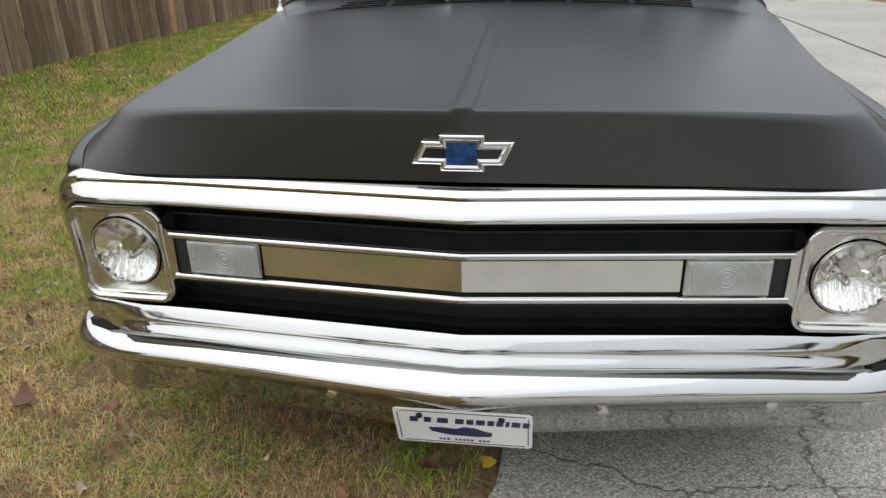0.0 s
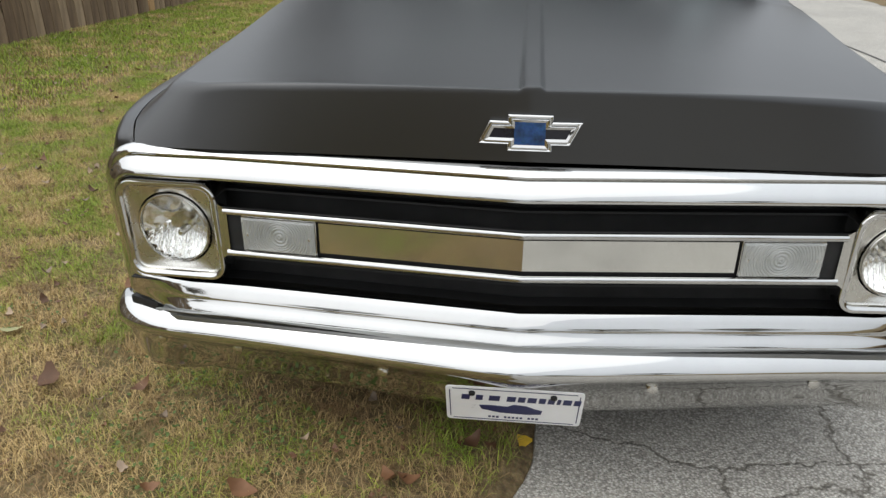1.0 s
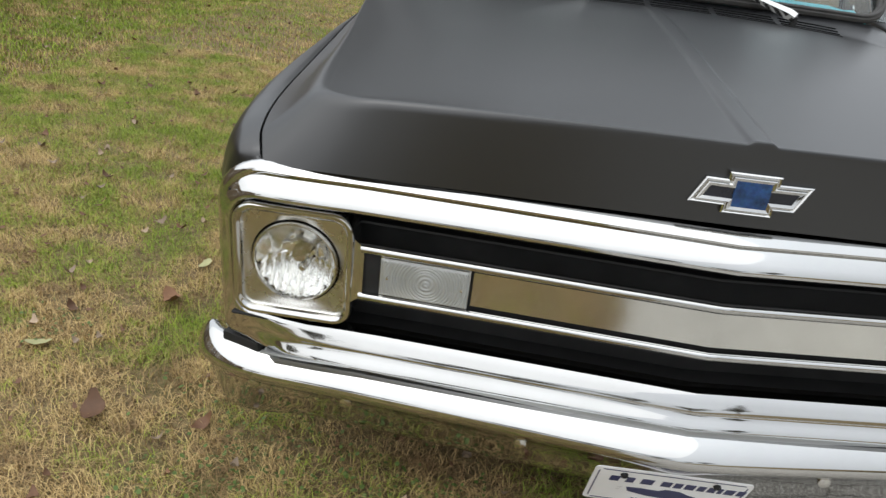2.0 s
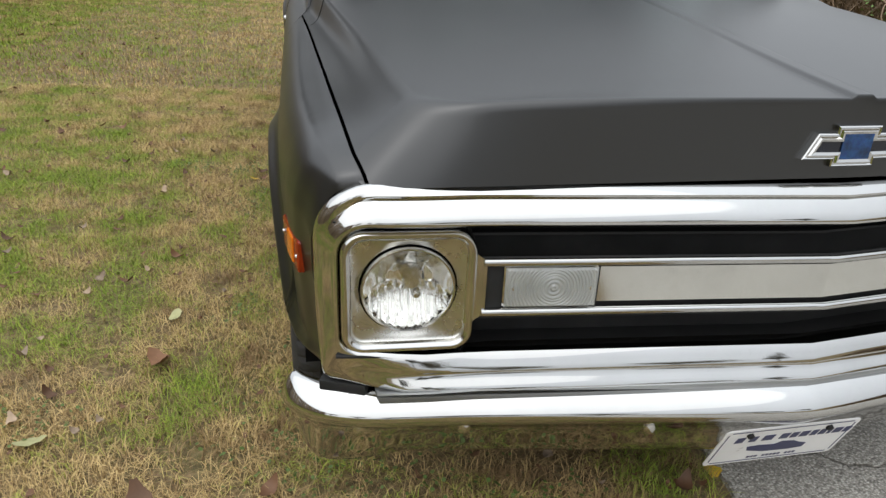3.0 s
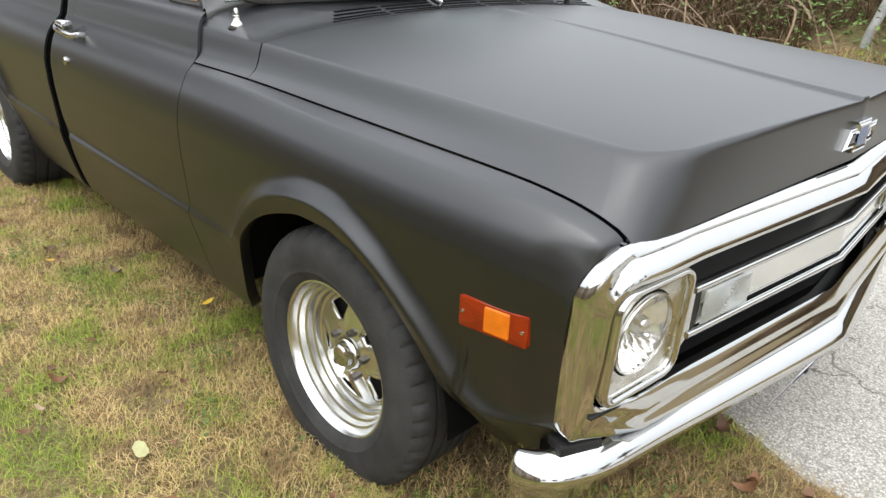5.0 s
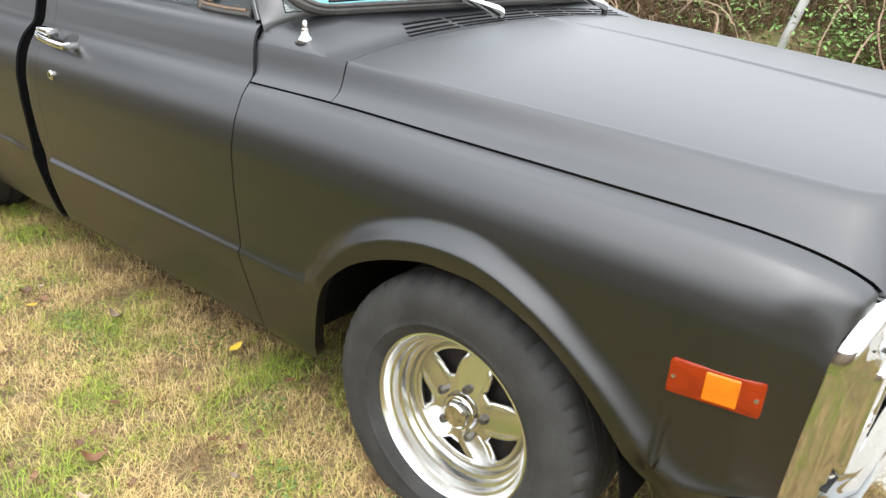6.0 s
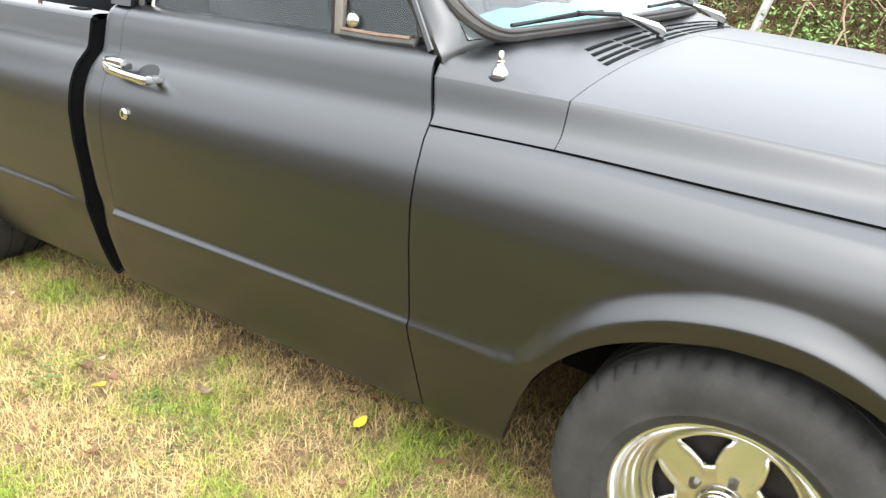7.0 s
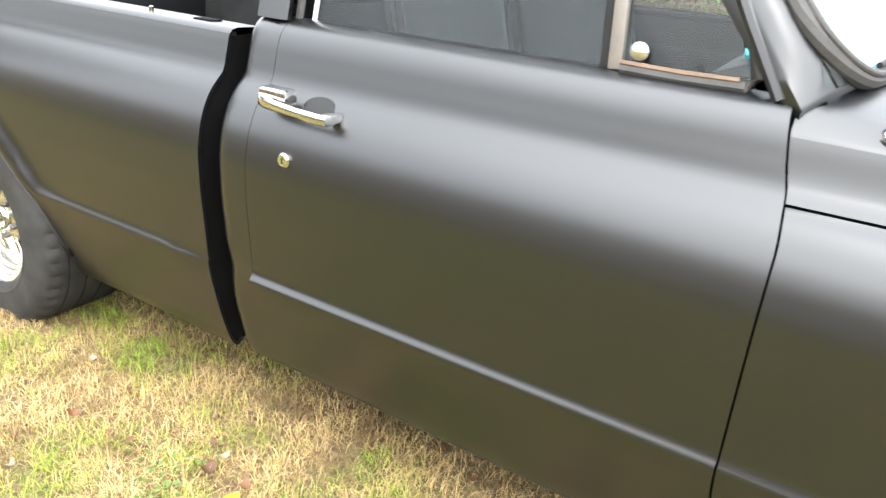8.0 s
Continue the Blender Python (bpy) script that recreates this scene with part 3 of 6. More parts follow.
def cowl():
    cols = hood_cols()
    rows = []
    for y in [HOOD_REAR + 0.0016] + list(np.linspace(HOOD_REAR + 0.010, DOOR_FRONT - 0.001, 12)):
        r = []
        for p in cols:
            x, z = hood_point(p, y)
            if abs(p) <= 0.7:
                z = cowl_z(x, y)
            r.append((x, y, z))
        rows.append(r)
    rows = [[(x, y + door_lean(z) * max(0.0, 1 - (DOOR_FRONT - y) / 0.12) * min(1.0, max(0.0, (abs(x) - 0.84) / 0.02)), z) for x, y, z in r] for r in rows]
    ob = sheet("cowl", rows, PAINT, truck, "satin black cowl panel below the windshield", 0.012, (0, 0, 1), 45)
    # air slots: near-black strips laid on the panel for the shade of the openings
    for i in range(-3, 3):
        for k in range(4):
            y = 3.060 + 0.022 * k
            xa, xb = i * 0.203 + 0.010, (i + 1) * 0.203 - 0.010
            if i == -3:
                xa += 0.016 * (3 - k) * -1 + 0.03
            pts = []
            for u in np.linspace(0, 1, 6):
                x = lerp(xa, xb, u)
                z = cowl_z(x, y)
                pts.append((x, y, z))
            bm = bmesh.new()
            top = [bm.verts.new((a, b - 0.0065, c + 0.0012)) for a, b, c in pts] + [bm.verts.new((a, b + 0.0065, c + 0.0012)) for a, b, c in reversed(pts)]
            f = bm.faces.new(top)
            ex = bmesh.ops.extrude_face_region(bm, geom=[f])
            bmesh.ops.translate(bm, vec=(0, 0, -0.006), verts=[g for g in ex["geom"] if isinstance(g, bmesh.types.BMVert)])
            part("air_slot", bm, GAP, ob, "", False)
    return ob


cowl()

# ---- side profile: width against height ----
SIDE = [(0.50, 0.989), (0.56, 0.993), (0.64, 0.998), (0.70, 0.998), (0.75, 0.991), (0.79, 0.980), (0.82, 0.966),
        (0.84, 0.953), (0.855, 0.939), (0.868, 0.925), (0.88, 0.914), (0.92, 0.902), (0.96, 0.891), (0.98, 0.880), (0.994, 0.863), (1.002, 0.840)]


def side_base(z):
    """Width without the lower ledge."""
    if z >= 0.5:
        return smooth_curve(z, SIDE)
    return smooth_curve(z, [(0.165, 0.908), (0.19, 0.926), (0.235, 0.943), (0.30, 0.960), (0.36, 0.973), (0.42, 0.984), (0.5, 0.989)])


def ledge(d, arch=0.0):
    """The sharp sculpted line: d metres above (+) or below (-) it; broader round a wheel arch."""
    a, w = lerp(0.0095, 0.026, arch), lerp(0.018, 0.044, arch)
    e = lerp(0.003, 0.007, arch)
    d = math.copysign(math.sqrt(d * d + e * e) - e, d)
    if d >= 0:
        return a * max(0.0, 1 - d / w) ** lerp(1.4, 1.6, arch)
    return a * lerp(math.exp(d / 0.07), max(0.0, 1 + d / 0.075), arch)


def arch_part(y, z, centre):
    """1 round the wheel arch, 0 along the straight body line."""
    if y < centre < 3:
        return min(1.0, max(0.12, (y - 2.0) / 0.16))
    t = min(1.0, max(0.0, (0.50 - abs(y - centre)) / 0.12))
    u = min(1.0, max(0.0, (z - 0.40) / 0.08))
    return t * u


ARCH_OPEN = [(3.064, 0.178), (3.052, 0.235), (3.038, 0.276), (3.018, 0.333), (2.988, 0.408), (2.941, 0.479), (2.879, 0.537), (2.819, 0.573), (2.724, 0.609), (2.635, 0.629), (2.549, 0.630),
             (2.468, 0.613), (2.40, 0.586), (2.345, 0.552), (2.28, 0.495), (2.225, 0.430), (2.18, 0.355), (2.16, 0.30), (2.15, 0.235)]
ARCH_RIDGE = [(3.6, 0.437), (3.30, 0.437), (3.10, 0.437), (3.021, 0.440), (2.975, 0.471), (2.925, 0.534), (2.867, 0.587), (2.803, 0.625), (2.735, 0.652), (2.643, 0.670), (2.55, 0.672),
              (2.475, 0.655), (2.42, 0.631), (2.348, 0.590), (2.254, 0.515), (2.185, 0.446), (2.139, 0.399), (2.097, 0.378), (2.041, 0.381), (1.982, 0.391), (1.90, 0.400), (1.6, 0.40)]


def rounded(line, keep=()):
    """Cuts the corners of a line twice; the points in keep stay sharp."""
    for _ in range(2):
        out = [line[0]]
        for k in range(1, len(line) - 1):
            if k in keep and _ == 0:
                out += [line[k], line[k]]
                continue
            (ay, az), (by, bz), (cy, cz) = line[k - 1], line[k], line[k + 1]
            out += [(lerp(ay, by, 0.75), lerp(az, bz, 0.75)), (lerp(by, cy, 0.25), lerp(bz, cz, 0.25))]
        line = out + [line[-1]]
    return [p for k, p in enumerate(line) if k == 0 or p != line[k - 1]]


ARCH_RIDGE = rounded(ARCH_RIDGE, (3,))
BACK_RIDGE = [(REAR_Y + 0.035 - (y - 2.60), z) for y, z in ARCH_RIDGE]
BACK_OPEN = [(REAR_Y + 0.035 - (y - 2.60), z) for y, z in ARCH_OPEN]


def to_line(y, z, line):
    """Signed distance in the side view from a line: above is positive."""
    best, sign = 9.0, 1
    for (ay, az), (by, bz) in zip(line, line[1:]):
        dy, dz = by - ay, bz - az
        t = max(0.0, min(1.0, ((y - ay) * dy + (z - az) * dz) / (dy * dy + dz * dz)))
        qy, qz = ay + dy * t, az + dz * t
        d = math.hypot(y - qy, z - qz)
        if d < best:
            best = d
            cross = dy * (z - qz) - dz * (y - qy)
            sign = 1 if (cross > 0) == (by > ay) else -1
    return best * sign


def open_z(y, line):
    """Lower edge of the panel: the wheel opening or the rocker."""
    ys = sorted((p[0], p[1]) for p in line)
    low = 0.178 if y < 4.0 else 0.172
    if y <= ys[0][0] or y >= ys[-1][0]:
        return low
    return max(low, smooth_curve(y, ys))


def fender_scale(y):
    return smooth_curve(y, [(1.80, 0.930), (1.90, 0.938), (1.95, 0.947), (2.02, 0.967), (2.15, 0.983), (2.35, 0.996), (2.6, 1.0), (4, 1.0)])


RIDGE_BY_Y = sorted(ARCH_RIDGE)


def fender(side):
    """One front wing, from the hood seam down to the wheel opening."""
    ys = list(np.linspace(1.898, 2.10, 18)) + list(np.linspace(2.107, 2.30, 34)) + list(np.linspace(2.306, 2.88, 60)) + list(np.linspace(2.89, 3.06, 26)) + list(np.linspace(3.08, DOOR_FRONT - 0.002, 10))
    nz = 64
    rows = []
    for y in ys:
        zs, ws = smooth_curve(y, SEAM) - 0.003, smooth_curve(y, SEAM_W) + 0.006
        zb = open_z(y, ARCH_OPEN)
        if y < 2.14:
            zb = lerp(0.30, 0.255, (y - 1.88) / 0.26)
        sc = fender_scale(y)
        ridge_z = curve(y, RIDGE_BY_Y)
        r = [(side * (ws - 0.001), y, zs - 0.014)]
        for j in range(nz + 1):
            u = (j / nz)
            z = lerp(zs, zb, u ** 1.35)
            dz = z - ridge_z
            if abs(dz) < 0.09 and 0 < j < nz:
                z = ridge_z + dz * (abs(dz) / 0.09) ** 0.5
            drop = (zs - z)
            full = side_base(min(z * 1.0 + (0.868 - smooth_curve(y, SEAM)) * max(0.0, 1 - drop / 0.22), 0.868)) * sc
            d = to_line(y, z, ARCH_RIDGE)
            w = full + ledge(d, arch_part(y, z, 2.592)) * min(1.0, max(0.15, (y - 1.90) / 0.10))
            if d < 0 and y < 2.2:
                w -= 0.55 * -d * min(1.0, (2.2 - y) / 0.06)
            if j == 0:
                w = ws
            else:
                w = lerp(ws, w, min(1.0, drop / 0.012) ** 0.5) if drop < 0.012 else w
            front_lean = smooth_curve(z, [(0.38, 0.056), (0.70, 0.040), (0.735, 0.029), (0.755, 0.017), (0.770, 0.004)]) * max(0.0, 1 - (y - 1.898) / 0.2)
            r.append((side * w, y + front_lean, z))
        # rolled lip
        x, yy, z = r[-1]
        r.append((side * (abs(x) - 0.012), yy, z + 0.001))
        r.append((side * (abs(x) - 0.03), yy, z + 0.012))
        rows.append(r)
    rows = [[(x, y + door_lean(z) * max(0.0, 1 - (DOOR_FRONT - y) / 0.12), z) for x, y, z in r] for r in rows]
    ob = sheet("fender", rows, PAINT, truck, "satin black front fender with flared wheel arch", 0.008, (side, 0, 0.2), 50)
    return ob


for side in (-1, 1):
    fender(side)


def side_panel(side, name, z_top, line_ridge, line_open, label, n_y, bottom=0.199, crease=True):
    """A body side between two stations: door, bed side or cab corner."""
    rows = []
    zs = [z for z in (list(np.linspace(bottom, 0.43, 13)) + [0.437, 0.441, 0.446, 0.452, 0.458, 0.466] + list(np.linspace(0.48, 0.86, 22)) + list(np.linspace(0.866, 1.002, 16))) if z <= z_top]
    for y in n_y:
        r = []
        zb = open_z(y, line_open) if line_open else bottom
        col = [max(z, zb) for z in zs]
        x0 = side_base(col[0]) + (ledge(to_line(y, col[0], line_ridge), arch_part(y, col[0], REAR_Y)) if line_ridge else 0)
        r.append((side * (x0 - 0.03), y, col[0] + 0.010))
        r.append((side * (x0 - 0.012), y, col[0]))
        for z in col:
            w = side_base(z) + (ledge(to_line(y, z, line_ridge), arch_part(y, z, REAR_Y)) if line_ridge else ledge(z - CREASE_Z) * lerp(1.0, 1.4, min(1.0, (y - DOOR_FRONT) / 1.0)) if crease else 0.0)
            r.append((side * w, y, z))
        x, _, z = r[-1]
        r.append((side * (abs(x) - 0.02), y, z + 0.002))
        rows.append(r)
    return sheet(name, rows, PAINT, truck, label, 0.008, (side, 0, 0.2), 50)


def door(side):
    g = 0.0018
    ys = [DOOR_FRONT + g, DOOR_FRONT + g + 0.004] + list(np.linspace(DOOR_FRONT + 0.03, DOOR_REAR - 0.03, 18)) + [DOOR_REAR - 0.004, DOOR_REAR]
    ob = side_panel(side, "door", 1.003, None, None, "satin black cab door with a sharp lower body line", ys)
    for v in ob.data.vertices:
        v.co.y += door_lean(v.co.z) * max(0.0, 1 - (v.co.y - DOOR_FRONT) / 0.12)
    return ob


doors = [door(-1), door(1)]


def cab_corner(side):
    """Plain panel behind the door; its rear edge rolls round into the gap."""
    ys = [DOOR_REAR + 0.0012, DOOR_REAR + 0.012] + list(np.linspace(DOOR_REAR + 0.03, CAB_REAR - 0.03, 5)) + [CAB_REAR - 0.022, CAB_REAR - 0.015, CAB_REAR - 0.009, CAB_REAR - 0.004, CAB_REAR]
    ob = side_panel(side, "cab_corner", 1.003, None, None, "satin black rear cab corner", ys, bottom=0.19, crease=False)
    for v in ob.data.vertices:
        t = min(1.0, max(0.0, (v.co.y - (CAB_REAR - 0.045)) / 0.045))
        v.co.x -= side * 0.042 * (1 - math.sqrt(max(0.0, 1 - t * t)))
        v.co.x -= side * 0.010 * math.exp(-((v.co.z - 0.437) / 0.05) ** 2) * max(0.0, (v.co.y - DOOR_REAR) / 0.09)
    return ob


for s in (-1, 1):
    cab_corner(s)


def bed_side(side):
    ys = [BED_FRONT, BED_FRONT + 0.006, BED_FRONT + 0.02] + list(np.linspace(4.51, 5.0, 14)) + list(np.linspace(5.01, 5.22, 26)) + list(np.linspace(5.23, 5.86, 26)) + list(np.linspace(5.87, 6.08, 18)) + list(np.linspace(6.11, BED_REAR, 8))
    return side_panel(side, "bed_side", 0.958, BACK_RIDGE, BACK_OPEN, "satin black cargo bed side with wheel arch", ys, bottom=0.172)


for s in (-1, 1):
    bs = bed_side(s)
    rail = []
    for y in np.linspace(BED_FRONT, BED_REAR, 12):
        rail.append([(s * 0.891, y, 0.954), (s * 0.884, y, 0.964), (s * 0.868, y, 0.968), (s * 0.80, y, 0.966), (s * 0.792, y, 0.958), (s * 0.794, y, 0.86)])
    sheet("bed_rail", rail, PAINT, truck, "bed rail top with worn bright edge", 0.0, (0, 0, 1), 50)
    inner = [[(s * 0.79, y, 0.88), (s * 0.77, y, 0.60), (s * 0.77, y, 0.46)] for y in np.linspace(BED_FRONT, BED_REAR, 4)]
    sheet("bed_inner_wall", inner, BLACK, truck, "", 0.0, (-s, 0, 0), 50)

part("bed_floor", box_bm((1.54, BED_REAR - BED_FRONT, 0.04), (0, (BED_FRONT + BED_REAR) / 2, 0.45), 0.004), BLACK, truck)
part("bed_front_wall", box_bm((1.62, 0.03, 0.50), (0, BED_FRONT + 0.015, 0.70), 0.004), BLACK, truck)
part("tailgate", box_bm((1.56, 0.05, 0.52), (0, BED_REAR - 0.02, 0.73), 0.008), PAINT, truck, "satin black tailgate")
# stake pockets, as near-black plates for their shaded openings, and a bolt on the bed rail
for s in (-1, 1):
    for y in (4.60, 5.6, 6.5):
        part("stake_pocket", box_bm((0.035, 0.06, 0.004), (s * 0.838, y, 0.969), 0.001), GAP, truck)
    v, f = revolve([(0.967, 0.0001), (0.967, 0.006), (0.979, 0.006), (0.982, 0.0001)], 10, (s * 0.855, 4.78, 0), "z")
    solid("rail_bolt", v, f, DULL_CHROME, truck)

# near-black sheets stand in for the shade in the gap between cab and bed
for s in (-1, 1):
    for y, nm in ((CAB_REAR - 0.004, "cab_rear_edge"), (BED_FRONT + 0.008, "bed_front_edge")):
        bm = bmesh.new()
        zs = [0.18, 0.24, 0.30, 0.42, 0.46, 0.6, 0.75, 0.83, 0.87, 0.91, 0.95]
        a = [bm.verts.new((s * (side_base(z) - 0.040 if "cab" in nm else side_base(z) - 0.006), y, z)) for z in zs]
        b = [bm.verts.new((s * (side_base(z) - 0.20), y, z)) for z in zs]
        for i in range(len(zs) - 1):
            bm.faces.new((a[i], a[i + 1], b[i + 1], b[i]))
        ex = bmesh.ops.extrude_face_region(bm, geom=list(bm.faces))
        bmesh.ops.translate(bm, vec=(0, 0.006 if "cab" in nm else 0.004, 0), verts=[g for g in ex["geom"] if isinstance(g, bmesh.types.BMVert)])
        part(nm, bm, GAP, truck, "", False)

# floor pan, firewall and chassis close the body from below; its shade is put into their near-black colour
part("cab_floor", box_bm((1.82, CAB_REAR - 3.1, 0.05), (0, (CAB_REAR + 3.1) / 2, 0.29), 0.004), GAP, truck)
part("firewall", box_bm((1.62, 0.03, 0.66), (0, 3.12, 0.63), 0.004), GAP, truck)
part("cab_back_wall", box_bm((1.66, 0.03, 0.74), (0, CAB_REAR - 0.02, 0.65), 0.006), PAINT, truck)
for s in (-1, 1):
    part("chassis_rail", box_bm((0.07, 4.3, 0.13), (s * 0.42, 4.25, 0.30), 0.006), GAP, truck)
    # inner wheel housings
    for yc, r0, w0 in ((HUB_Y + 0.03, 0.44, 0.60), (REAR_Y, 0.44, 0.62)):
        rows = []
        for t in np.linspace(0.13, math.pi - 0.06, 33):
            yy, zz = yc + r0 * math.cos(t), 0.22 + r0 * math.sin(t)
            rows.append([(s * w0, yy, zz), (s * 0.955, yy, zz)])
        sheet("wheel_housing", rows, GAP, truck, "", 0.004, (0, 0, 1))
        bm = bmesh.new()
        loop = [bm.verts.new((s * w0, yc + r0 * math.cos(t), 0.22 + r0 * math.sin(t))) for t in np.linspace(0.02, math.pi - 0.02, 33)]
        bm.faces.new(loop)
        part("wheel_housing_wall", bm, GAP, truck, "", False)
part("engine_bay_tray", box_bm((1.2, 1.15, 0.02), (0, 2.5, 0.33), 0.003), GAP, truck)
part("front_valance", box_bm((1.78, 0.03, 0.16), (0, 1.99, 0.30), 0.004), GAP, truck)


# ---- cab glass and roof ----
def arc_pt(a, b, c, u):
    """Point on the parabola through a, b (middle), c."""
    a, b, c = Vector(a), Vector(b), Vector(c)
    m = 2 * b - 0.5 * a - 0.5 * c
    return a * (1 - u) ** 2 + m * 2 * u * (1 - u) + c * u * u


W_BASE = ((-0.835, 3.274, 1.022), (0, 3.165, 1.042), (0.835, 3.274, 1.022))
W_TOP = ((-0.655, 3.70, 1.50), (0, 3.60, 1.525), (0.655, 3.70, 1.50))
CORNER_U, CORNER_V = 0.075, 0.20


def glass_at(u, v, out=0.0):
    """Point on the windshield, pushed outwards."""
    p = arc_pt(*W_BASE, u).lerp(arc_pt(*W_TOP, u), v)
    return p + Vector((0.30 * (u - 0.5), -0.72, 0.66)) * out


def corner_u(v):
    """Inset of the rounded lower corner at height v."""
    k = min(1.0, max(0.0, (CORNER_V - v) / CORNER_V))
    return CORNER_U * (1 - math.sqrt(max(0.0, 1 - k * k)))


def windshield():
    rows = [[tuple(glass_at(u, v)) for u in np.linspace(0.004, 0.996, 25)] for v in np.linspace(0.01, 1, 12)]
    ob = sheet("windshield", rows, WINDOW, truck, "curved clear windshield in a rubber seal", 0.004, (0, -1, 1))
    ob.visible_shadow = False
    uv = [(u, 0.0) for u in np.linspace(CORNER_U, 1 - CORNER_U, 25)]
    arc = [(CORNER_U * (1 - math.sin(t)), CORNER_V * (1 - math.cos(t))) for t in np.linspace(0, math.pi / 2, 10)]
    uv += [(1 - u, v) for u, v in arc[1:]]
    uv += [(1.0, v) for v in np.linspace(CORNER_V, 0.96, 10)[1:]]
    uv += [(u, 1.0) for u in np.linspace(0.97, 0.03, 22)]
    uv += [(0.0, v) for v in np.linspace(0.96, CORNER_V, 10)]
    uv += list(reversed(arc))[1:-1]
    for name, r, out, label in (("windshield_seal", 0.016, 0.006, "weathered dark rubber seal"), ("seal_bead", 0.006, 0.022, "")):
        pts = [glass_at(u, v, out) for u, v in uv]
        bar(name, pts + [pts[0]], r, GASKET, ob, label, 10)


windshield()


def pillar(side):
    """A-pillar: from the seal's rounded corner out to the door opening, with its foot on the cowl."""
    rows = []
    for v in [-0.05, 0.0, 0.012, 0.03, 0.05, 0.08, 0.11, 0.16] + list(np.linspace(0.22, 1, 12)):
        w = max(v, 0.0)
        u = corner_u(w)
        inner = glass_at(1 - u if side > 0 else u, w, 0.004)
        outer = Vector((side * lerp(0.868, 0.715, w), lerp(3.312, 3.745, w), lerp(0.992, 1.500, w)))
        back = Vector((side * lerp(0.852, 0.705, w), lerp(3.350, 3.80, w), lerp(0.995, 1.497, w)))
        r = []
        for k in (0.0, 0.15, 0.35, 0.6, 0.8, 0.93):
            bulge = 0.016 * math.sin(math.pi * k ** 1.3) * min(1.0, 0.25 + w * 3)
            r.append(inner.lerp(outer, k) + Vector((side * 0.5, -0.7, 0.5)) * bulge)
        r += [outer, back]
        if v < 0:
            r = [Vector((p.x * 0.985, p.y + 0.004, p.z - 0.05)) for p in r]
        rows.append([tuple(p) for p in r])
    return sheet("windshield_pillar", rows, PAINT, truck, "", 0.012, (side, -1, 0.5), 50)


for s in (-1, 1):
    pillar(s)


def roof():
    rows = []
    for v in np.linspace(0, 1, 12):
        r = []
        y = lerp(3.62, CAB_REAR - 0.02, v)
        for u in np.linspace(-1, 1, 25):
            a = abs(u)
            x = math.copysign(0.74 * (a if a < 0.9 else lerp(0.9, 1.0, (a - 0.9) / 0.1)), u)
            z = 1.575 + 0.02 * math.sin(math.pi * v) - 0.03 * a ** 2 - 0.075 * max(0, (a - 0.82) / 0.18) ** 2 - 0.03 * max(0, 1 - v * 7)
            r.append((x, y - 0.06 * (1 - a * a) * (1 - v) + 0.07 * a ** 4 * (1 - v), z))
        rows.append(r)
    sheet("roof", rows, PAINT, truck, "satin black cab roof", 0.025, (0, 0, 1), 50)


roof()
for s in (-1, 1):
    # rear roof post and rear window surround
    rows = []
    for v in np.linspace(0, 1, 8):
        x0, z0 = lerp(0.862, 0.745, v), lerp(1.0, 1.49, v)
        rows.append([(s * x0, DOOR_REAR + 0.004, z0), (s * (x0 + 0.006), DOOR_REAR + 0.03, z0), (s * x0, CAB_REAR - 0.015, z0), (s * (x0 - 0.05), CAB_REAR, z0), (s * (x0 - 0.22), CAB_REAR - 0.004, z0)])
    sheet("rear_roof_post", rows, PAINT, truck, "", 0.015, (s, 0.3, 0), 60)
part("rear_window_sill", box_bm((1.5, 0.03, 0.14), (0, CAB_REAR - 0.015, 1.04), 0.006), PAINT, truck)
part("rear_window_header", box_bm((1.4, 0.03, 0.12), (0, CAB_REAR - 0.015, 1.47), 0.006), PAINT, truck)
rw = part("rear_window", box_bm((1.28, 0.005, 0.34), (0, CAB_REAR - 0.018, 1.26), 0.001), WINDOW, truck)
rw.visible_shadow = False


def belt_x(z):
    return lerp(0.852, 0.735, (z - 1.0) / 0.5)


